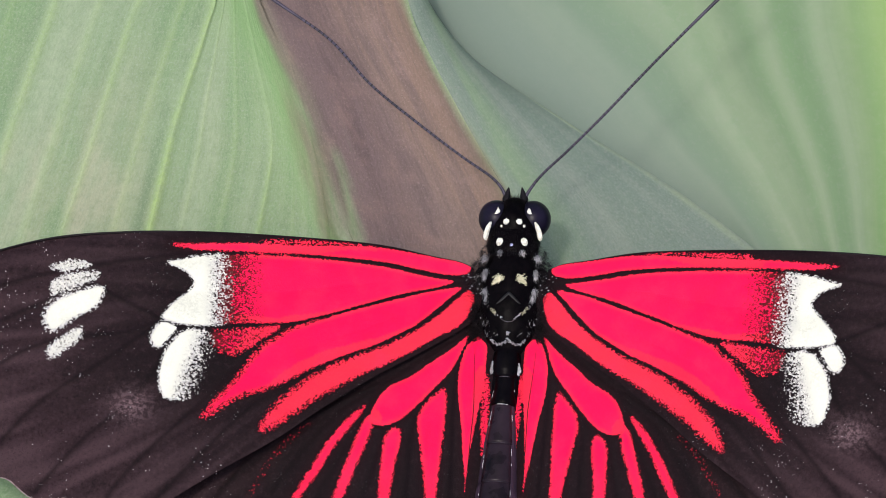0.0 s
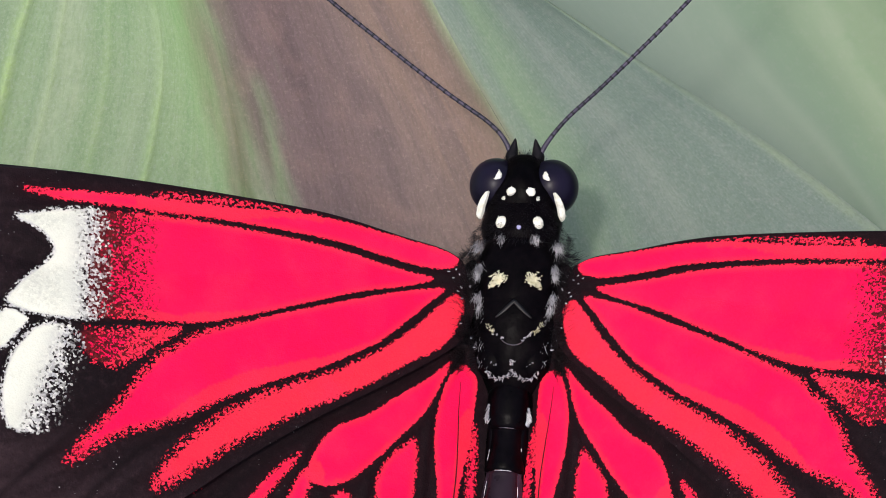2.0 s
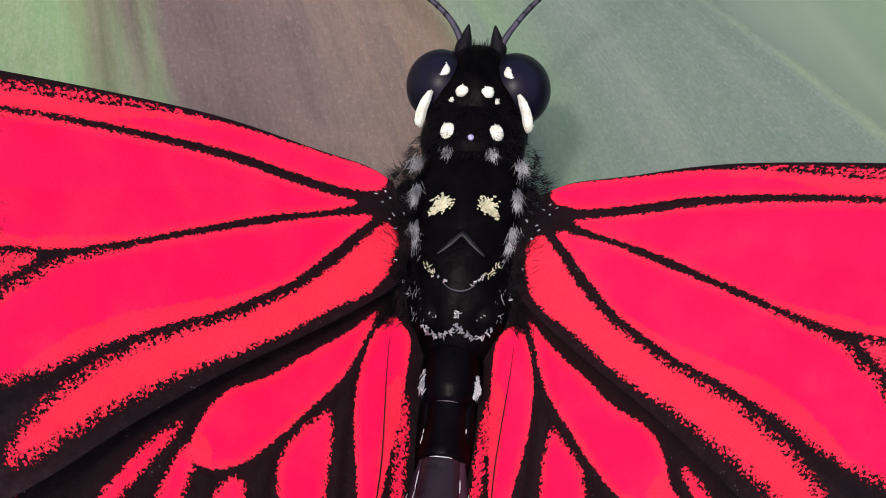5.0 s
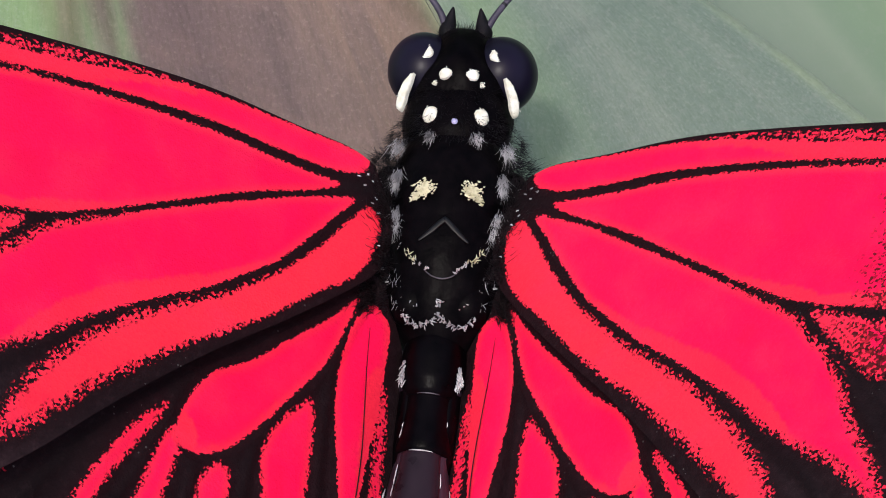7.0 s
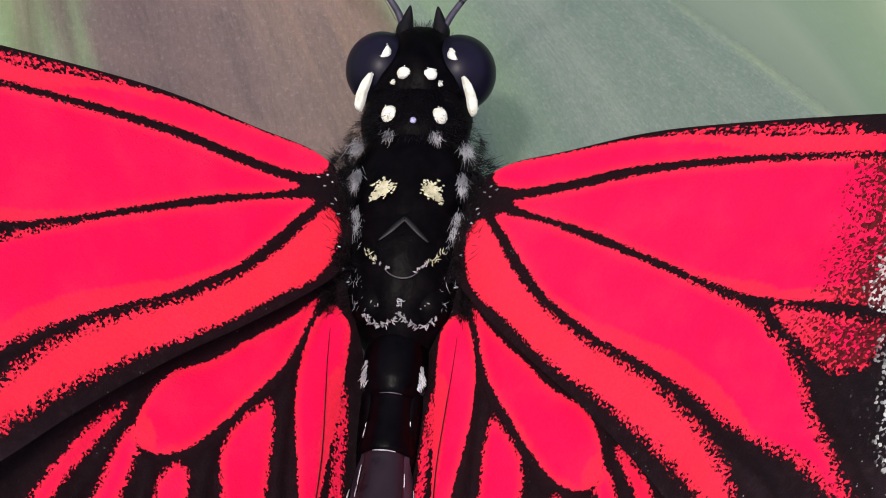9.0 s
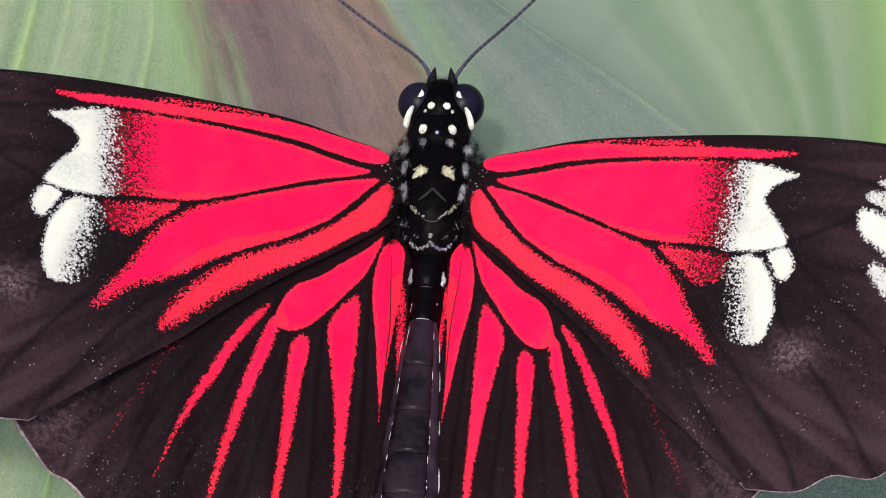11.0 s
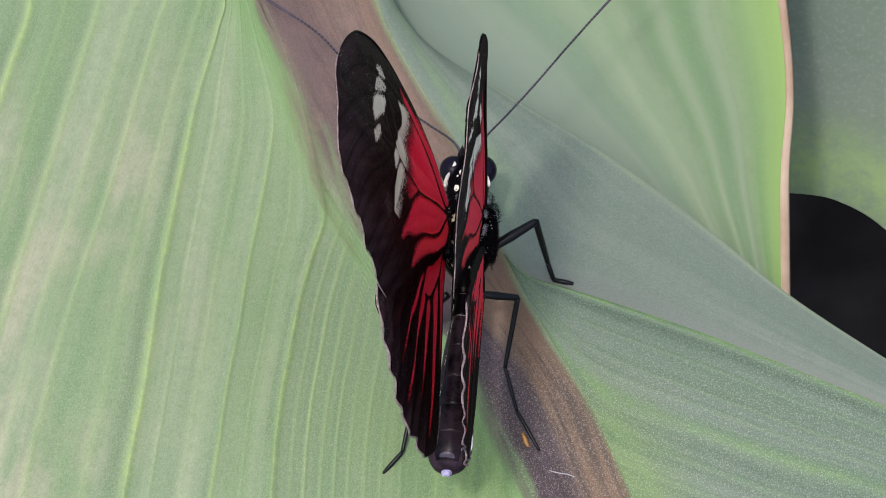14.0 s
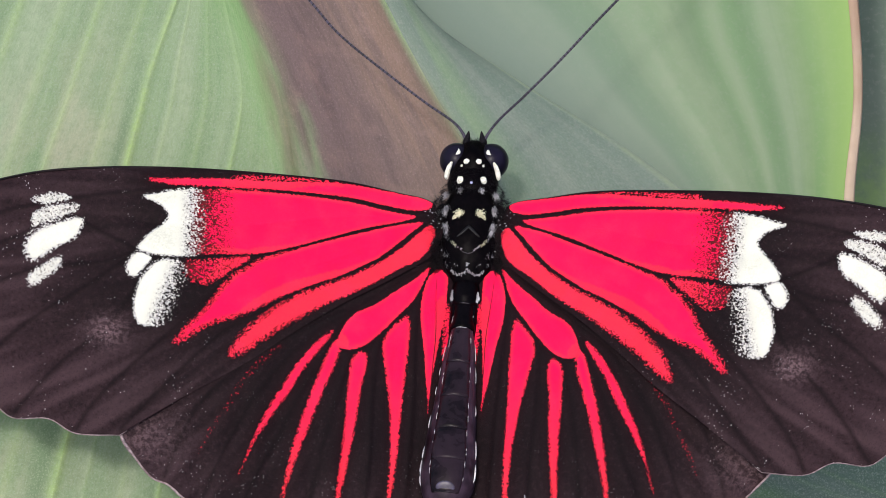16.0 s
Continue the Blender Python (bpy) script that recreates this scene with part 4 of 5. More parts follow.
    antenna = part("antenna", mesh_of("antenna", *tube(curve(reach, 14), [0.125, 0.095, 0.085, 0.085, 0.09, 0.15], 8), M_FEELER), head, "long thin ringed dusky antenna")
    FEELERS[side] = antenna
    line = even(reach, 130)
    for i in range(4, 122, 2):
        part("ring", mesh_of("ring", *tube([line[i], line[i] * 0.45 + line[i + 1] * 0.55], [0.098, 0.098], 8), M_BAND), antenna)

# fur
spots = []
for _ in range(5200):
    a, y = rng.uniform(-0.15, math.pi + 0.15), rng.uniform(-3.3, 3.0)
    if abs(math.cos(a)) > 0.74 or y > 2.1:
        spots.append(((1.95 * math.cos(a), y, 0.3 + 1.75 * math.sin(a)), (1.3 * math.cos(a), -0.7, 0.7 * math.sin(a))))
tagged(part("fur", mesh_of("fur", *hairs(spots, 0.32, 0.30, 0.007), M_HAIR), thorax, "fine black hair"), kind="stuff")
spots = []
for _ in range(3000):
    a, y = rng.uniform(0, math.pi), rng.uniform(2.4, 6.4)
    r = np.interp(y, [2.4, 3.3, 4.5, 6.0, 6.4], [1.45, 1.62, 1.35, 0.85, 0.5])
    x, z = r * math.cos(a), 0.45 + r * 0.85 * math.sin(a)
    if min(math.hypot(abs(x) - sx, y - sy) for sx, sy in ((0.77, 3.16), (0.38, 4.46), (1.0, 5.18))) > 0.42:
        spots.append(((x, y, z), (math.cos(a), 0.9 if y > 5.4 else -0.5, math.sin(a))))
tagged(part("fur", mesh_of("fur", *hairs(spots, 0.24, 0.34, 0.006), M_HAIR), head, "fine black hair"), kind="stuff")
for side in (-1, 1):
    # dark brown fuzz over the wing roots and flanks
    spots = []
    for _ in range(2600):
        q, p = rng.uniform(0, math.pi), rng.uniform(-1, 1)
        r = math.sqrt(1 - p * p)
        spots.append(((side * (2.05 + 0.5 * r * math.cos(q)), -1.0 + 2.1 * p, 0.85 + 0.42 * r * math.sin(q)), (side * (0.5 * math.cos(q) + 0.2), -0.9, 0.5)))
    tagged(part("fuzz", mesh_of("fuzz", *hairs(spots, 0.24, 0.35, 0.009), M_FUZZ), thorax, "dark brown fuzz over the wing root"), kind="stuff")
    spots = []
    for _ in range(700):
        q, p = rng.uniform(0, math.pi), rng.uniform(-1, 1)
        r = math.sqrt(1 - p * p)
        spots.append(((side * (1.95 + 0.62 * r * math.cos(q)), 0.8 + 1.1 * p, 1.0 + 0.5 * r * math.sin(q)), (side * 1.0, 0.25, 0.5)))
    tagged(part("fuzz", mesh_of("fuzz", *hairs(spots, 0.42, 0.4, 0.008), M_HAIR), thorax, "black bristles before the wing root"), kind="stuff")
    bits = [tuft((side * x, y, z), (0.05, 0.05), 4, (0.2 * side, 0, 1), 0.5) for x, y, z in ((2.25, 0.68, 1.52), (2.5, 0.66, 1.5), (2.66, 0.74, 1.46), (1.9, 0.18, 1.62), (2.02, -0.1, 1.5), (2.1, -0.35, 1.45), (1.75, -2.0, 1.4), (1.6, -2.4, 1.4))]
    tagged(part("joint_scale", mesh_of("joint_scale", *joined(bits), M_GREY_HAIR), thorax, "few white scales at the wing joint"), kind="stuff")
    for (x, y, z), way, count, wide, size in (((1.62, 2.12, 1.42), (0.25, -1, 0.5), 240, 0.15, 0.42), ((0.70, 2.36, 1.82), (0.1, -1, 0.4), 110, 0.10, 0.34), ((1.58, 1.15, 1.55), (0.1, -1, 0.2), 150, 0.09, 0.50),
                                              ((2.0, 0.75, 1.45), (0.9, -0.4, 0.3), 30, 0.13, 0.28), ((1.62, 0.75, 1.55), (0.15, -1, 0.2), 90, 0.07, 0.30), ((1.50, -0.15, 1.58), (0.05, -1, 0.2), 170, 0.14, 0.45),
                                              ((1.42, -0.65, 1.62), (-0.1, -1, 0.2), 150, 0.11, 0.42), ((1.30, -1.1, 1.64), (-0.25, -1, 0.2), 90, 0.08, 0.30),
                                              ((1.35, -2.2, 1.45), (0.1, -1, 0.2), 40, 0.20, 0.22), ((1.2, -2.9, 1.35), (0.0, -1, 0.2), 40, 0.16, 0.22)):
        roots = []
        for _ in range(int(count * 0.55)):
            d = rng.normal(0, wide * 0.72, 3)
            roots.append(((side * (x + d[0]), y + d[1], z + 0.2 * d[2]), (side * way[0], way[1], way[2])))
        tagged(part("hair_tuft", mesh_of("hair_tuft", *hairs(roots, size, 0.22, 0.0075), M_GREY_HAIR), thorax, "grey-white hair tuft"), kind="stuff")

    # short broad scales: a V behind the back shield and a row before the abdomen
    for name, label, material, line, count, way, size in (
            ("scale_streak", "whitish scales in a V", M_TUFT, [(1.16, -1.42, 1.62), (1.02, -1.66, 1.72), (0.80, -1.86, 1.84)], 34, (0.2, 0.5, 0.9), 0.17),
            ("scale_streak", "whitish scales in a V", M_PALE, [(0.80, -1.86, 1.84), (0.58, -2.08, 1.92), (0.40, -2.26, 1.96)], 15, (-0.25, 0.5, 0.9), 0.13),
            ("scale_streak", "row of white scales", M_PALE, [(1.06, -3.38, 1.30), (0.86, -3.62, 1.26), (0.62, -3.72, 1.32), (0.40, -3.66, 1.40), (0.22, -3.58, 1.45), (0.04, -3.40, 1.50)], 78, (-0.25, -0.6, 0.9), 0.17),
            ("scale_dot", "few white scales", M_PALE, [(0.02, -3.12, 1.60), (0.08, -2.95, 1.66)], 6, (-0.2, -0.6, 0.9), 0.14),
            ("scale_dot", "few white scales", M_PALE, [(0.86, -3.05, 1.58), (0.66, -3.2, 1.56)], 3, (-0.2, -0.6, 0.9), 0.10)):
        roots = [(p * (side, 1, 1) + rng.normal(0, 0.035, 3) + (0, 0, 0.06), (way[0] * side, way[1], way[2])) for p in even(line, count) if rng.random() < 0.8]
        tagged(part(name, mesh_of(name, *hairs(roots, size, 0.55, 0.028), material), thorax, label), kind="stuff")
rim = curve([(-0.52, -2.14, 1.98), (-0.28, -2.34, 2.0), (0.02, -2.42, 2.0), (0.30, -2.36, 2.0), (0.52, -2.18, 1.98)], 6)
part("scutellum_rim", mesh_of("scutellum_rim", *tube(rim, [0.01, 0.022, 0.026, 0.022, 0.01], 6, 0.6), M_RING), thorax, "thin grey rim")

# abdomen, hinged behind the thorax
ABDOMEN_AT = (-0.08, -4.5, 0.1)
core = [(1.0, 0.85, 1.0, 0, 0.05), (0.2, 0.98, 1.06, 0, 0), (-0.8, 0.98, 1.04, 0, 0), (-1.3, 0.74, 0.88, 0, 0), (-2.2, 0.74, 0.92, 0, 0), (-2.95, 0.86, 1.02, 0, 0), (-3.3, 0.84, 0.94, 0, 0), (-5.6, 1.12, 1.12, 0, 0), (-8.2, 1.36, 1.26, 0, 0), (-10.8, 1.6, 1.38, 0, 0),
        (-12.9, 1.78, 1.45, 0, 0), (-14.2, 1.76, 1.36, 0, 0), (-15.1, 1.5, 1.15, 0, 0), (-15.7, 1.1, 0.85, 0, 0), (-16.05, 0.45, 0.45, 0, 0)]
abdomen = part("abdomen", mesh_of("abdomen", *rings(core, 36, 0.03), M_FLANK), butterfly, "slender dark purple-brown abdomen with pale side lines")
profile = curve(core, 10)[::-1]
cuts = (0.9, -1.15, -3.0, -5.6, -8.2, -10.6, -12.9, -15.2)


def back_plate(a, b, low, lift):
    """A dark back plate: an arched shell whose hind edge overlaps the next one."""
    ys, qs = np.linspace(a + 0.05, b - 0.10, 12), np.linspace(low, math.pi - low, 25)
    verts = []
    for layer in (0.0, -0.12):
        for i, y in enumerate(ys):
            k = i / 11
            up = lift * (0.2 + 0.8 * math.sin(math.pi * min(k * 1.1, 1.0) ** 0.8) ** 0.7) + 0.045 * k + layer
            rx, rz = np.interp(y, profile[:, 0], profile[:, 1]), np.interp(y, profile[:, 0], profile[:, 2])
            for q in qs:
                sag = 0.16 * (abs(q - math.pi / 2) / 1.2) ** 2 * (k - 0.5)
                edge = min(1.0, 3.0 * min(q - low, math.pi - low - q) + 0.35)
                verts.append((math.cos(q) * (rx + up * edge), y + sag, math.sin(q) * (rz + up * edge)))
    n, faces = len(ys) * 25, []
    for i in range(len(ys) - 1):
        for j in range(24):
            f = (i * 25 + j, i * 25 + j + 1, (i + 1) * 25 + j + 1, (i + 1) * 25 + j)
            faces += [f[::-1], tuple(n + v for v in f)]
    rim = list(range(25)) + [i * 25 + 24 for i in range(1, 12)] + [11 * 25 + j for j in range(23, -1, -1)] + [i * 25 for i in range(10, 0, -1)]
    faces += [(p, q, n + q, n + p) for p, q in zip(rim, rim[1:] + rim[:1])]
    return verts, faces


def on_side(y, q, side, out=0.05):
    rx, rz = np.interp(y, profile[:, 0], profile[:, 1]), np.interp(y, profile[:, 0], profile[:, 2])
    return (side * math.cos(q) * (rx + out), y, math.sin(q) * (rz + out))


for n, (a, b) in enumerate(zip(cuts[:-1], cuts[1:])):
    part("tergite", mesh_of("tergite", *back_plate(a, b, 0.25 if n < 2 else 0.74 + 0.03 * n, 0.06), M_FRONT if n < 2 else M_ABDOMEN), abdomen)
    hem = np.array([on_side(b - 0.06, q, 1, 0.05) for q in np.linspace(1.05, math.pi - 1.05, 16)])
    part("seam", mesh_of("seam", *tube(hem, [0.004, 0.022, 0.032 if n < 2 else 0.008, 0.022, 0.004] if n < 2 else [0.004, 0.012, 0.008, 0.012, 0.004], 5), M_GREY_HAIR if n == 1 else M_RING), abdomen)
    for side in (-1, 1):
        if n == 0:
            scales = [(on_side(rng.normal(-0.58, 0.17), 0.70 + rng.normal(0, 0.05), side, 0.10), (0.3 * side, -1, 0.2)) for _ in range(70)]
            tagged(part("side_stripe", mesh_of("side_stripe", *hairs(scales, 0.20, 0.16, 0.028), M_PALE), abdomen, "white crescent of scales"), kind="stuff")
            continue
        for q, size, bits in ((0.62 if n == 1 else 0.74 + 0.03 * n, 0.030 if n == 1 else 0.020, 3), (0.30, 0.026 + 0.012 * max(n - 3, 0), 2)):
            if n == 1 and bits == 2:
                continue
            at = np.sort(rng.uniform(b + 0.35, a - 0.3, bits))
            pieces = []
            for y in at:
                half = rng.uniform(0.06, 0.24) if bits == 3 else rng.uniform(0.25, 0.5) + 0.04 * max(n - 3, 0)
                pieces.append(tube([on_side(y + half, q, side, 0.06), on_side(y + half * 0.3, q + 0.008, side, 0.07), on_side(y - half * 0.4, q, side, 0.07), on_side(y - half, q, side, 0.05)],
                                   [0.012, size * rng.uniform(0.7, 1.2), size, 0.01], 6))
            part("side_stripe", mesh_of("side_stripe", *joined(pieces), M_PALE), abdomen, "pale broken line of scales")
for side in (-1, 1):
    part("side_membrane", mesh_of("side_membrane", *ball((0.62 * side, -1.7, -0.1), (0.34, 2.6, 0.7)), M_FRONT), abdomen)
plate = part("valve", mesh_of("valve", *ball((0, 0, 0), (0.62, 0.46, 0.10)), M_PLATE), abdomen, "dusky lavender tip plate", pose(0, -15.0 * MM, 1.14 * MM, 34, 0, 0))
part("tip_bud", mesh_of("tip_bud", *joined([ball((0, -16.1, 0.45), (0.44, 0.30, 0.26), 16, 10), ball((0.16, -16.28, 0.5), (0.2, 0.2, 0.16), 12, 8), ball((-0.2, -16.24, 0.5), (0.2, 0.2, 0.16), 12, 8)]), M_TIP), abdomen,
     "pale lavender bud at the tip")
tagged(part("tip_brush", mesh_of("tip_brush", *hairs([((rng.uniform(-0.9, 0.9), -15.5 - rng.uniform(0, 0.4), rng.uniform(0.2, 0.9)), (0, -1, 0.1)) for _ in range(60)], 0.22, 0.3, 0.012), M_HAIR), abdomen,
            "fine dark hair"), kind="stuff")


# ---- leaf: curves in the leaf's own plane, x to the right, y away, z up from the blade ----
def blade_height(x, y):
    """The lie of the blade under the butterfly."""
    return -7.5 - 0.24 * y + 0.004 * x * x * np.clip(-np.sign(x), 0, 1) * 0.3


MID_LEFT = [(-19.8, 28.0), (-17.1, 19.0), (-14.0, 13.0), (-11.9, 7.8), (-10.3, 3.2), (-6.6, -2.8), (-2.9, -7.0), (0.3, -10.7), (3.5, -17.6), (5.4, -21.9), (9.5, -32.0)]
MID_RIGHT = [(-9.6, 28.0), (-7.3, 19.0), (-5.7, 15.3), (-2.5, 9.7), (0.8, 4.2), (3.1, -1.9), (6.3, -7.9), (9.6, -13.4), (12.1, -18.5), (13.5, -21.9), (17.5, -32.0)]
FOLD = [(3.1, -1.9), (5.0, -3.6), (8.6, -4.7), (14.2, -6.5), (22.0, -9.3), (34.5, -14.4), (50.0, -21.0)]
RIM = [(-7.4, 20.8), (-3.6, 15.8), (3.4, 11.2), (11.4, 6.4), (20.1, -0.1), (26.2, -5.1), (34.5, -10.6), (48.0, -19.0)]


def strip(name, first, last, material, rows, cols, height, parent, label, across, rib, lines=(), thick=0.35, ribs_at=None, grid=None):
    """A blade between two curves. across: width in millimetres that the ribs are counted over."""
    a, k = even(first, rows), np.linspace(0, 1, cols)
    if grid is None:
        grid = a[:, None, :] * (1 - k[None, :, None]) + even(last, rows)[:, None, :] * k[None, :, None]
    x, y = grid[..., 0], grid[..., 1]
    s = np.broadcast_to(k[None, :] * across, x.shape)
    run = np.concatenate([[0], np.cumsum(np.linalg.norm(np.diff(a, axis=0), axis=1))])
    t = np.broadcast_to(run[:, None], x.shape)
    if ribs_at:
        s, t = ribs_at(x, y)
    vein, crease_shade = np.zeros_like(x), np.zeros_like(x)
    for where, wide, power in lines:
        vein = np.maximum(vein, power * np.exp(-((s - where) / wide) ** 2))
        # mask of the painted shade strip on the rib's outer side
        crease_shade = np.maximum(crease_shade, power * np.exp(-((s - where - 2.6 * wide) / (1.5 * wide)) ** 2))
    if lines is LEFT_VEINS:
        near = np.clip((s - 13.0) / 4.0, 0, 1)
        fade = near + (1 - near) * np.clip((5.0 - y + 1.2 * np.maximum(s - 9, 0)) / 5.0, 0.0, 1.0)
        vein, crease_shade = vein * fade, crease_shade * fade
    z = height(x, y, k[None, :] + 0 * x) + 0.17 * vein * np.clip(np.minimum(k, 1 - k) * 20, 0, 1)[None, :]
    top = np.stack([x, y, z], -1).reshape(-1, 3)
    low = top - (0, 0, thick)
    faces = []
    n = rows * cols
    for i in range(rows - 1):
        for j in range(cols - 1):
            q = (i * cols + j, i * cols + j + 1, (i + 1) * cols + j + 1, (i + 1) * cols + j)
            faces.append(q)
            faces.append(tuple(n + v for v in q[::-1]))
    rim = [j for j in range(cols)] + [i * cols + cols - 1 for i in range(1, rows)] + [(rows - 1) * cols + j for j in range(cols - 2, -1, -1)] + [i * cols for i in range(rows - 2, 0, -1)]
    m = len(rim)
    for p in range(m):
        q = (p + 1) % m
        faces.append((2 * n + q, 2 * n + p, 2 * n + m + p, 2 * n + m + q))
    me = mesh_of(name, np.vstack([top, low, top[rim], low[rim]]), faces, material)
    lo, hi = even(MID_LEFT, 200)[::-1], even(MID_RIGHT, 200)[::-1]
    xa, xb = np.interp(y, lo[:, 1], lo[:, 0]), np.interp(y, hi[:, 1], hi[:, 0])
    mid = (x - (xa + xb) / 2) / ((xb - xa) / 2) if rib else np.full_like(x, 9.0)
    two = lambda v: np.concatenate([np.tile(np.asarray(v).ravel(), 2), np.tile(np.asarray(v).ravel()[rim], 2)])
    give(me, across=two(s), along=two(t), mid=two(mid), down=two(y), vein=two(vein), crease_shade=two(crease_shade), east=two(x), north=two(y))
    if parent is None:
        ob = new(name, me)
        ob.matrix_basis = LEAF
        return tagged(ob, label)
    return part(name, me, parent, label)


leaf = tagged(new("leaf"), "broad pale green leaf with parallel ribs and a brown midrib", "leaf")
leaf.matrix_basis = LEAF
# ribs of the left blade, counted from the midrib: count in millimetres, half width, strength, course
LEFT_RIBS = [
    (0.0, 0.10, 0.0, MID_LEFT),
    (9.0, 0.22, 1.0, [(-19.5, 28.0), (-17.0, 20.0), (-14.9, 15.0), (-12.9, 8.5), (-11.9, 4.0), (-11.62, 1.0), (-12.52, -1.8), (-13.63, -5.9), (-14.29, -9.6), (-14.94, -13.2), (-15.36, -16.9), (-15.6, -20.5), (-16.2, -32.0)]),
    (13.6, 0.20, 0.62, [(-20.6, 28.0), (-18.3, 20.0), (-17.0, 15.0), (-15.8, 10.0), (-16.05, 6.1), (-16.93, 1.4), (-17.79, -3.2), (-18.43, -7.8), (-19.29, -12.3), (-19.92, -16.9), (-20.46, -20.5), (-22.2, -32.0)]),
    (20.2, 0.27, 0.95, [(-22.6, 28.0), (-19.9, 20.0), (-20.34, 16.5), (-21.89, 11.2), (-22.97, 6.0), (-23.83, 1.4), (-24.68, -3.2), (-25.3, -7.8), (-25.91, -12.4), (-26.75, -16.9), (-27.37, -20.5), (-29.2, -32.0)]),
    (25.0, 0.24, 0.35, [(-26.0, 28.0), (-24.6, 20.0), (-25.22, 17.2), (-26.09, 13.9), (-27.83, 7.4), (-29.57, 1.4), (-31.09, -3.2), (-33.0, -10.0), (-35.4, -20.0), (-37.6, -32.0)]),
    (35.6, 0.34, 0.85, [(-36.6, 28.0), (-35.5, 19.5), (-36.93, 13.9), (-38.22, 9.7), (-40.8, 0.0), (-43.3, -10.0), (-45.6, -20.0), (-48.2, -32.0)]),
    (53.6, 0.40, 0.6, [(-54.0, 28.0), (-54.5, 19.0), (-57.0, 9.0), (-60.0, -1.0), (-63.0, -12.0), (-66.0, -22.0), (-69.0, -32.0)]),
]
RIB_COUNT = np.array([r[0] for r in LEFT_RIBS])
# fainter ribs between the strong ones: count, half width, strength
LEFT_VEINS = [r[:3] for r in LEFT_RIBS[1:]] + [(-6.0, 0.16, 0.25), (-4.2, 0.14, 0.3), (-2.6, 0.16, 0.2), (-1.2, 0.14, 0.3), (0.4, 0.14, 0.25), (1.7, 0.13, 0.35), (3.0, 0.14, 0.25), (4.1, 0.13, 0.35), (5.2, 0.14, 0.3), (6.5, 0.14, 0.5), (7.6, 0.12, 0.25), (11.4, 0.14, 0.12), (16.0, 0.2, 0.16), (18.3, 0.16, 0.2),
                                               (22.2, 0.22, 0.2), (27.4, 0.3, 0.2), (30.2, 0.3, 0.4), (32.8, 0.24, 0.2), (40.6, 0.3, 0.4), (46.6, 0.3, 0.4)]


def rib_places(y):
    """Where the ribs stand at height y, from the midrib outwards."""
    lines = [even(r[3], 160)[::-1] for r in LEFT_RIBS]
    return np.stack([np.interp(y, l[:, 1], l[:, 0]) for l in lines], -1)


def left_count(x, y):
    """Beside the midrib the lines keep their distance from the innermost strong rib and end at the midrib."""
    at = rib_places(y.ravel())
    out = np.array([np.interp(-v, -row[1:], RIB_COUNT[1:]) - max(0.0, v - row[1]) for v, row in zip(x.ravel(), at)])
    return out.reshape(x.shape), y


def pillow(s):
    """Each rib rises sharply on its outer side and falls off softly towards the midrib."""
    z = 0.0 * s
    for where, wide, power in [r[:3] for r in LEFT_RIBS[1:]]:
        d = where - s
        z = z + power * 0.22 * np.where(d > 0, np.exp(-d / 1.4), np.exp(d / 0.18))
    return z


def young(y):
    """The ribs by the midrib flatten out towards the stalk."""
    return np.clip((12.0 - y) / 8.0, 0.15, 1.0)


near_ribs = np.concatenate([[w - o, w + o] for w, h, p in LEFT_VEINS for o in (0.0001, h * 0.5, h, h * 1.5, h * 2.2)]).ravel()
LEFT_COLUMNS = np.unique(np.round(np.clip(np.concatenate([np.linspace(0, 9, 110), np.linspace(9, 62, 215), near_ribs]), 0, 62), 4))
rows_y = np.linspace(28.0, -32.0, 150)
at_y = rib_places(rows_y)
LEFT_COLUMNS = np.concatenate([[0.0], LEFT_COLUMNS])
left_grid = np.stack([np.stack([-np.interp(LEFT_COLUMNS, RIB_COUNT, -row) - np.maximum(0, LEFT_COLUMNS - 53.6), np.full(len(LEFT_COLUMNS), y)], -1) for row, y in zip(at_y, rows_y)])
left_grid[:, 0, 0] += 0.25        # a lip tucked under the midrib
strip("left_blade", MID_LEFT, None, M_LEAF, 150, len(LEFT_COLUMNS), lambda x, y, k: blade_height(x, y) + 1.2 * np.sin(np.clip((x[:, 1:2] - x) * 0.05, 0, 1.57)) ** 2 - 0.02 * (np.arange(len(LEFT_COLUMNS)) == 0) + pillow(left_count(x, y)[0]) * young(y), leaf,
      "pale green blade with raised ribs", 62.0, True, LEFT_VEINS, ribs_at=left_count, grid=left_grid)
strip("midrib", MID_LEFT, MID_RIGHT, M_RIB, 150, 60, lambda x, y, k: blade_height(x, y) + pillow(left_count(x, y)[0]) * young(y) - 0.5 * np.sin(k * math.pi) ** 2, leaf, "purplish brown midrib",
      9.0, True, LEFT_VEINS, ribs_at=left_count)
# ribs of the lower blade leave the midrib and bend to run beside the fold
STRONG = [(2.0, -1.0), (3.1, -2.6), (5.8, -7.0), (7.2, -8.96), (8.93, -11.3), (11.44, -13.0), (14.6, -14.45), (18.1, -15.7), (21.9, -17.1), (27.2, -18.9), (33.2, -20.6), (50.0, -26.5)]


def lower_count(x, y):
    f, g = even(FOLD, 160), even(STRONG, 160)
    top, low = np.interp(x, f[:, 0], f[:, 1]), np.interp(x, g[:, 0], g[:, 1])
    gap = np.maximum(top - low, 0.6)
    s = np.where(y > low, 10.0 * (top - y) / gap, 10.0 + 1.6 * (low - y))
    return s, x - 0.5 * y


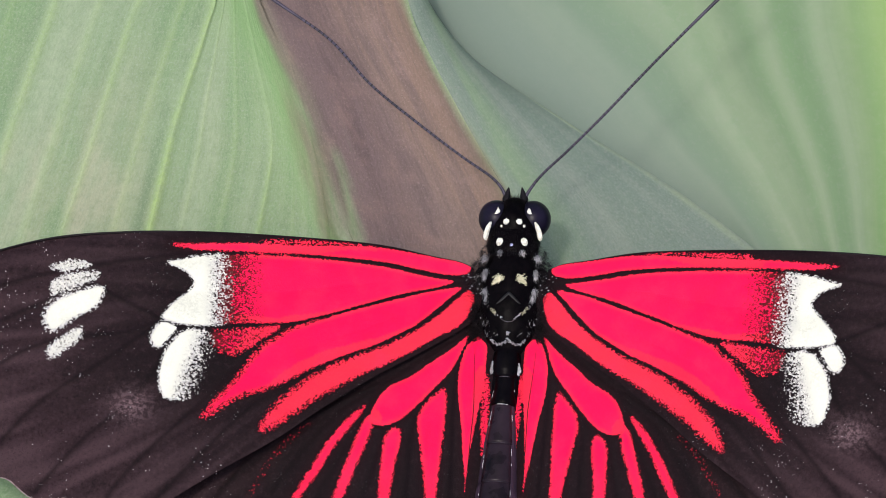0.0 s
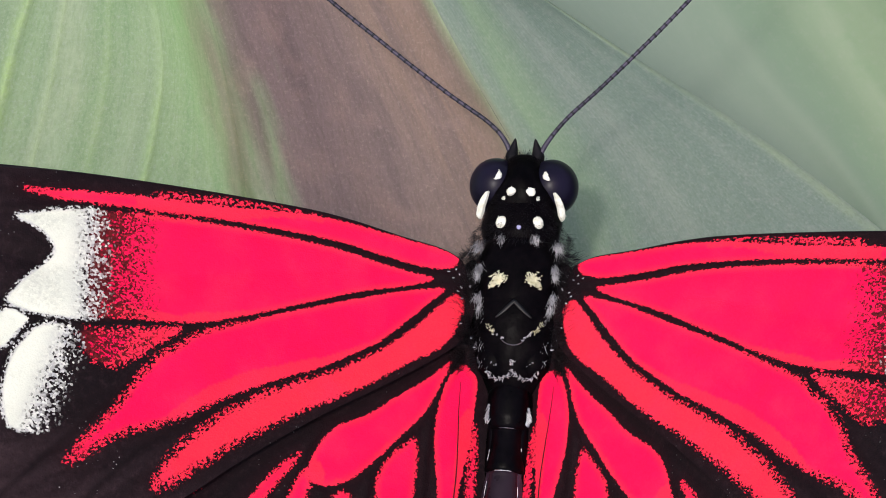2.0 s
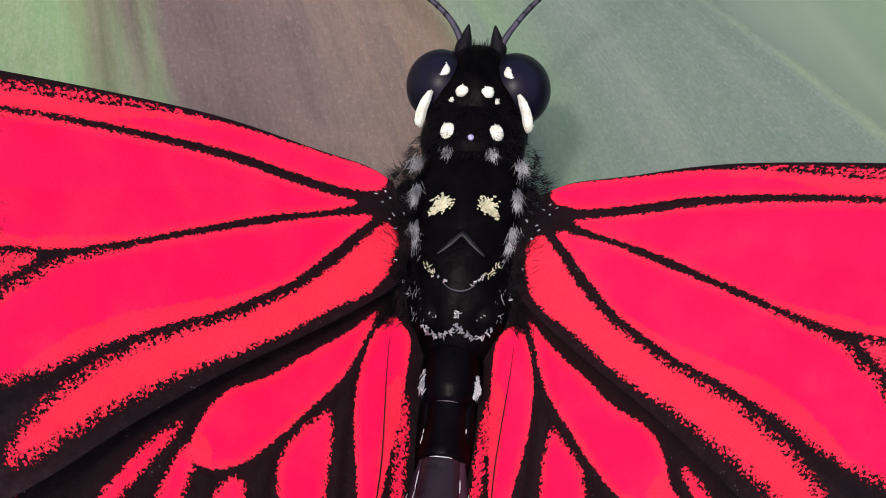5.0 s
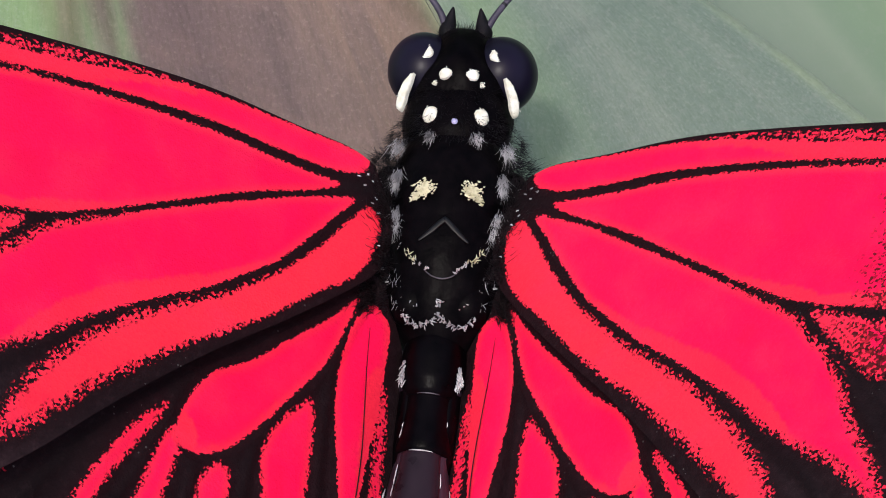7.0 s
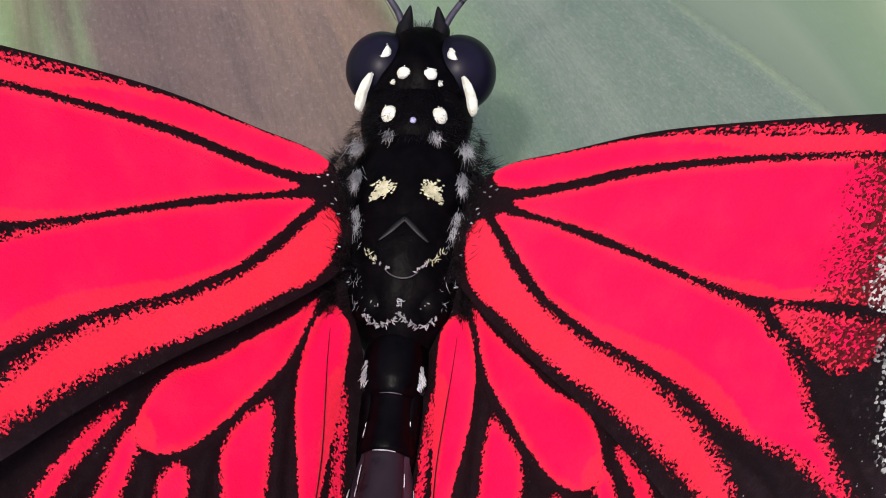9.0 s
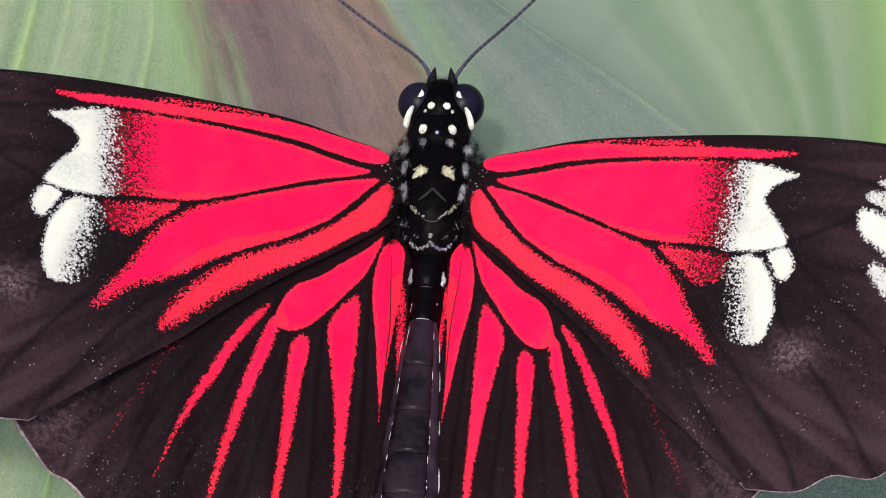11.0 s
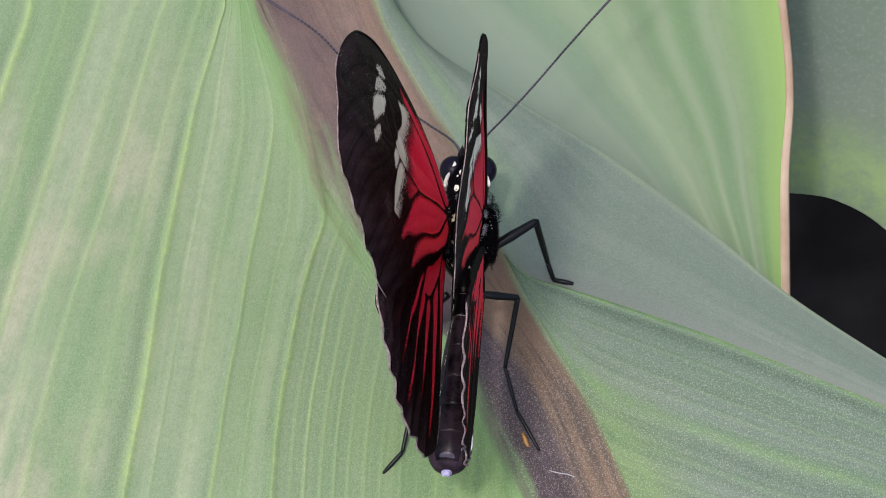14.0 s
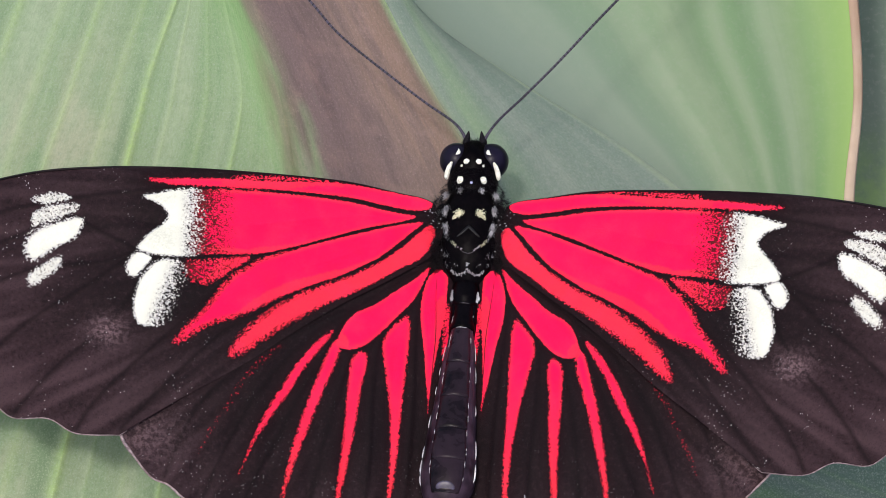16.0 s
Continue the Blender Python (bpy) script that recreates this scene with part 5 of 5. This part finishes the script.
low_right = even(MID_RIGHT, 60)
low_right = [tuple(p) for p in low_right if p[1] < -1.5][::3]
strip("lower_blade", low_right, FOLD, M_NEAR, 140, 200, lambda x, y, k: blade_height(x, y) + 0.5 * np.sin(k * 2.6) - 0.05 * np.maximum(x - 10, 0) * k, leaf, "green lower blade with fine glittering ribs",
      30.0, True, [(0.05, 0.45, 0.9), (3.3, 0.2, 0.2), (6.0, 0.2, 0.2), (7.6, 0.25, 0.2), (10.1, 0.9, 0.5), (14.5, 0.4, 0.25), (18.0, 0.4, 0.2)],
      ribs_at=lower_count)
up_right = [tuple(p) for p in even(MID_RIGHT, 60) if p[1] >= -1.5][:-2:3] + FOLD
strip("flank", up_right, RIM, M_GREY, 150, 70, lambda x, y, k: blade_height(x, y) - 0.05 * np.maximum(x - 10, 0) * (1 - k) - 2.8 * k ** 1.6, leaf, "grey-green turned-down flank of the blade",
      16.0, True, [(15.7, 0.3, 0.8)])
speck = new("leaf_blemish", mesh_of("leaf_blemish", *joined([ball((0, 0, 0), (0.17, 0.12, 0.03), 12, 6), ball((0.12, -0.1, 0), (0.09, 0.08, 0.025), 10, 6), ball((-0.28, 0.12, 0), (0.06, 0.05, 0.02), 8, 6)]), M_SPECK))
speck.matrix_basis = LEAF @ pose(0.0001, 0.0094, -0.0104)
tagged(speck, "tiny dark blemish on the grey-green leaf flank", "blemish")

# a second leaf behind
leaf_b = tagged(new("leaf"), "second green leaf with soft pale streaks and a dry tan margin", "leaf")
leaf_b.matrix_basis = LEAF
B_IN = [(-14.0, 30.0), (-6.0, 13.5), (1.0, 7.0), (9.0, 2.6), (18.0, -3.6), (25.0, -10.0)]
B_OUT = [(-6.0, 34.0), (10.0, 38.0), (24.3, 32.0), (25.8, 20.5), (26.5, 12.0), (26.0, 5.0), (25.9, -1.0), (25.9, -6.0), (25.7, -14.0)]
back_height = lambda x, y, k: -15.5 - 0.20 * y + 1.2 * np.sin(k * 3.0)
strip("blade", B_IN, B_OUT, M_BACK, 110, 120, back_height, leaf_b, "smooth green blade", 34.0, False, [(10, 0.9, 0.5), (15, 1.3, 0.7), (20.5, 1.0, 0.55), (25, 1.0, 0.4)])
rim = even(B_OUT, 120)[40:]
rim = np.column_stack([rim + (0.25, 0), -15.6 - 0.20 * rim[:, 1]])
part("margin", mesh_of("margin", *tube(rim, [0.46, 0.55, 0.44, 0.56, 0.46], 8, 0.5), M_MARGIN), leaf_b, "dry tan margin")

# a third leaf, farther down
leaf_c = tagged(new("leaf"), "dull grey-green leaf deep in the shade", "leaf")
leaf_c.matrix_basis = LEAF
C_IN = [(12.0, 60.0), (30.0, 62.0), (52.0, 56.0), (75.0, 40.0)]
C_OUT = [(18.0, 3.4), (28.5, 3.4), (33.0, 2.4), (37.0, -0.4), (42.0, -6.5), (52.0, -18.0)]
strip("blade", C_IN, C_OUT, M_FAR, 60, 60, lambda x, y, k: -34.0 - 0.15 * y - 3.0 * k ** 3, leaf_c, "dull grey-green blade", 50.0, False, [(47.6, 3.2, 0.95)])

# stems that carry the leaves, and the ground below
for base, at in ((leaf, (-13.5, 27.5, -14.6)), (leaf_b, (8.0, 36.0, -23.0)), (leaf_c, (45.0, 57.0, -43.0))):
    foot = LEAF.inverted() @ Vector((at[0] * MM, at[1] * MM + 0.09, -0.42))
    foot = tuple(c / MM for c in foot)
    path = curve([at, (at[0], at[1] + 12, at[2] - 6), ((at[0] + foot[0]) / 2, at[1] + 30, (at[2] + foot[2]) / 2), foot], 10)
    part("stem", mesh_of("stem", *tube(path, [2.2, 3.2, 4.5], 12), M_STEM), base)
side = 60000.0
n = 40
gx = np.sign(np.linspace(-1, 1, n)) * np.abs(np.linspace(-1, 1, n)) ** 4 * side
gv = [(x, y, -420 + 6 * noise.noise((x * 0.01, y * 0.01, 0))) for y in gx for x in gx]
gf = [(j * n + i, j * n + i + 1, (j + 1) * n + i + 1, (j + 1) * n + i) for j in range(n - 1) for i in range(n - 1)]
ground = tagged(new("ground", mesh_of("ground", gv, gf, M_SOIL)), "bare soil with deep shade put into its colour", "ground", kind="structure")


# ---- legs: drawn in the leaf's plane, feet on the blade ----
def leg(points, thick):
    """Femur, tibia, tarsus and claw through four joints."""
    names = ("leg", "tibia", "tarsus", "claw")
    first = None
    for i, name in enumerate(names[:len(points) - 1]):
        a, b = Vector(points[i]), Vector(points[i + 1])
        m = (a + b) / 2 + Vector((0, 0, 0.12))
        v, f = tube(curve([tuple(a), tuple(m), tuple(b)], 5), [thick * w for w in ((1.0, 1.25, 0.9), (0.85, 0.8, 0.6), (0.6, 0.62, 0.5), (0.55, 0.6, 0.42))[i]], 8)
        v = [tuple(c / MM for c in LEAF @ (Vector(p) * MM)) for p in v]
        me = mesh_of(name, v, f, M_LEG)
        if first is None:
            first = part("leg", me, butterfly, "thin jointed black leg")
        else:
            part(name, me, first)
    return first


on = lambda x, y: (x, y, float(blade_height(np.array(x), np.array(y))) + 0.15)
leg([(1.5, -1.6, -1.0), (5.5, 0.8, -1.5), (6.55, -2.6, -5.5), (7.0, -3.9, on(7.0, -3.9)[2]), on(8.6, -4.2)], 0.33)
leg([(0.8, -5.0, 0.2), (4.05, -5.3, -1.0), (3.05, -10.9, -3.2), (4.0, -14.4, on(4.0, -14.4)[2] + 0.2), on(5.8, -17.6)], 0.27)
leg([(-1.5, -5.0, 0.2), (-4.6, -7.5, -1.2), (-4.4, -14.0, -3.0), (-5.2, -17.7, on(-5.2, -17.7)[2] + 0.5), on(-6.9, -19.6)], 0.30)
leg([(-1.5, -1.6, -1.0), (-5.0, 0.5, -1.8), (-6.0, -2.4, -5.5), (-5.8, -3.9, on(-5.8, -3.9)[2]), on(-6.2, -4.6)], 0.33)

# a scrap of dry bud and a pale thread on the midrib
bud = [tuple(c / MM for c in LEAF @ (Vector(p) * MM)) for p in tube(curve([on(4.45, -16.2), on(4.7, -16.8), on(4.9, -17.3)], 5), [0.10, 0.20, 0.10], 8)[0]]
scrap = new("plant_scrap", mesh_of("plant_scrap", bud, tube(curve([(0, 0, 0), (1, 0, 0), (2, 0, 0)], 5), [1, 1], 8)[1], M_AMBER))
tagged(scrap, "small amber scrap of dry plant on the leaf midrib", "debris")
path = curve([on(6.6, -19.2), on(7.4, -19.4), on(8.1, -19.5), on(8.6, -19.7)], 6)
v, f = tube(path, [0.03, 0.05, 0.03], 6)
thread = new("fibre", mesh_of("fibre", [tuple(c / MM for c in LEAF @ (Vector(p) * MM)) for p in v], f, M_PALE))
tagged(thread, "pale loose fibre lying on the leaf midrib", "debris")


# ---- what moves: wings open and close, the abdomen lifts ----
def flap(key, rows):
    """Rows: seconds, lift of the wing, its forward turn and its twist about its own length, in degrees."""
    sign = 1 if key[1] == "right" else -1
    walk(WINGS[key], [(t, pose(HINGE[0] * sign * MM, 0, HINGE[2] * MM, 0, -sign * lift, 0) @ pose(0, 0, 0, 0, 0, sign * turn) @ pose(0, 0, 0, twist, 0, 0)) for t, lift, turn, twist in rows])


def motions():
    flap(("forewing", "left"), [
        (0, 9.7, 3.0, -3.2), (0.5, 8.3, 3.1, -3.5), (1, 8.9, 2.9, -4.2), (1.5, 13.2, 4.1, -1.5), (2, 23.0, 3.0, -3.9), (2.5, 27.2, 1.6, -10.0),
        (3, 16.5, 3.8, -10.2), (3.5, 23.5, 0.9, -10.5), (6, 29.9, -0.3, -8.0), (6.5, 33.6, -0.5, -8.0), (7, 33.6, -0.0, -8.0), (7.5, 34.6, -0.9, -8.0),
        (8, 34.3, -0.7, -8.0), (8.5, 34.5, -0.8, -8.0), (9, 33.8, -0.4, -7.6), (9.5, 28.7, 0.8, -6.0), (12, 26.8, 0.4, 0.6), (12.5, 27.1, 0.8, 0.3),
        (13, 32.9, 0.4, 0.1), (13.3, 44.1, 0.4, 0.3), (13.5, 56.8, 1.1, -0.4), (13.6, 67.2, 1.9, -0.7), (13.7, 75.1, 4.3, -1.2), (13.8, 79.4, 5.9, -1.0),
        (14, 82.0, 9.3, -1.0), (14.3, 82.4, 9.3, -1.1), (14.5, 81.5, 9.0, -1.1), (14.8, 79.9, 7.7, -0.8), (15, 72.9, 6.2, -0.4), (15.1, 67.4, 3.7, 0.2), (15.2, 60.8, 3.5, -0.1),
        (15.3, 52.8, 2.1, 0.3), (15.5, 29.2, 0.4, 1.0), (15.7, 17.3, 0.5, 0.1), (16, 8.3, 3.1, 0.5),
    ])
    flap(("forewing", "right"), [
        (0, 14.4, -0.9, -2.1), (0.5, 13.1, -1.0, -2.2), (1, 14.1, -0.6, -1.1), (1.5, 19.6, -0.7, -0.2), (2, 24.1, -2.4, -5.0), (2.5, 25.3, -3.3, -10.0),
        (3, 21.4, -4.2, -10.3), (3.5, 20.2, -3.3, -10.5), (6, 28.2, -5.3, -8.0), (6.5, 33.0, -5.9, -8.0), (7, 33.1, -5.9, -8.0), (7.5, 33.6, -6.1, -8.0),
        (8, 34.1, -6.0, -8.0), (8.5, 33.5, -6.0, -8.0), (9, 33.0, -5.9, -8.0), (9.5, 29.8, -5.2, -6.0), (12, 25.9, -5.4, -0.8), (12.5, 26.7, -5.2, -1.0),
        (13, 33.4, -4.5, -2.5), (13.3, 48.0, -3.4, -2.3), (13.5, 61.3, -1.5, -3.8), (13.6, 73.1, 0.1, -3.6), (13.7, 79.9, 2.9, -2.7), (13.8, 82.4, 5.7, -4.6),
        (14, 85.0, 8.4, -7.0), (14.3, 85.6, 8.2, -7.8), (14.5, 85.0, 7.8, -5.8), (14.8, 80.6, 5.7, -5.6), (15, 77.2, 3.6, -4.3), (15.1, 72.0, 1.7, -4.2), (15.2, 64.7, 0.5, -3.4),
        (15.3, 57.5, -0.8, -2.9), (15.5, 33.4, -1.6, -1.3), (15.7, 17.6, -1.2, -1.0), (16, 14.0, -2.6, 2.1),
    ])
    flap(("hindwing", "left"), [
        (0, 7.9, 1.6, -0.0), (0.5, 6.6, 2.0, -0.1), (1, 8.6, 1.7, -0.4), (1.5, 11.6, 1.9, 0.6), (2, 25.1, 2.6, -0.7), (2.5, 29.6, 2.6, 0.1), (3, 25.1, 3.9, 0.2),
        (3.5, 27.3, 3.0, 0.2), (6, 33.7, 1.3, 0.5), (6.5, 37.6, 1.2, 0.4), (7, 37.7, 0.7, 0.5), (7.5, 37.7, 0.8, 0.5), (8, 38.1, 1.5, 0.5), (8.5, 38.2, 1.0, 0.2),
        (9, 37.4, 1.5, 0.4), (9.5, 32.0, 1.5, 0.4), (12, 26.8, -0.6, 1.3), (12.5, 26.8, -0.3, 0.6), (13, 32.4, -0.9, 0.3), (13.3, 43.6, -1.7, -0.0),
        (13.5, 55.6, -0.3, -2.3), (13.6, 65.6, 1.5, -2.7), (13.7, 72.8, 3.6, -2.8), (13.8, 77.5, 5.5, -2.4), (14, 81.8, 8.3, -1.5), (14.3, 82.1, 8.2, -1.6), (14.5, 81.1, 7.9, -1.7),
        (14.8, 77.2, 6.4, -2.3), (15, 72.0, 4.8, -2.4), (15.1, 65.8, 3.0, -2.2), (15.2, 57.5, 1.8, -2.1), (15.3, 52.6, 1.2, -0.6), (15.5, 28.5, -0.1, 0.8),
        (15.7, 21.0, -0.4, 1.3), (16, 10.5, 0.7, 1.4),
    ])
    flap(("hindwing", "right"), [
        (0, 13.5, -2.8, 0.7), (0.5, 12.3, -2.7, 0.6), (1, 14.1, -2.0, 0.8), (1.5, 16.4, -3.0, 1.3), (2, 28.0, -2.9, -1.0), (2.5, 29.0, -2.8, -0.6),
        (3, 25.0, -4.1, -0.2), (3.5, 27.7, -1.2, -0.6), (6, 31.7, -3.0, -0.5), (6.5, 36.7, -3.0, -1.0), (7, 36.7, -3.0, -0.8), (7.5, 37.0, -3.1, -1.0),
        (8, 38.1, -3.0, -1.2), (8.5, 34.6, -2.9, -3.5), (9, 36.9, -2.7, -1.0), (9.5, 32.3, -3.0, -0.7), (12, 27.1, -5.2, 1.0), (12.5, 27.9, -5.4, 0.8),
        (13, 35.5, -4.8, 0.6), (13.3, 48.3, -3.9, -0.0), (13.5, 62.9, -1.6, -0.9), (13.6, 71.5, 0.0, -3.0), (13.7, 78.1, 6.5, -4.9), (13.8, 82.7, 5.7, -4.3),
        (14, 87.2, 5.0, -3.7), (14.5, 86.9, 5.2, -3.3), (14.8, 79.5, 3.6, -3.8), (15, 77.2, 2.8, -4.2), (15.1, 70.6, 1.2, -4.0), (15.2, 63.2, -0.5, -3.4),
        (15.3, 57.1, -1.2, -1.8), (15.5, 33.7, -0.2, 0.9), (15.7, 19.1, -1.0, 1.1), (16, 11.2, -2.6, 0.3),
    ])
    for side, swing in ((1, ((0, 0), (12, 0), (12.5, 1), (13.5, 1.5), (15.5, 2), (16, 1.5))), (-1, ((0, 0), (12, 0), (14, 0), (15, -1.5), (16, -0.5)))):
        walk(FEELERS[side], [(t, pose(0.0005 * side, 0.0061, 0.0007, 0, 0, a) @ pose(-0.0005 * side, -0.0061, -0.0007)) for t, a in swing])
    at = [c * MM for c in ABDOMEN_AT]
    walk(abdomen, [(t, pose(*at, -a, 0, c)) for t, a, c in ((0, 0, -2), (12.5, 0, -2), (13, 0, -2.4), (14, 0, -4), (14.5, 0, -4), (15, 5, -2.5), (15.5, 15, -2), (16, 5, -2))])


motions()
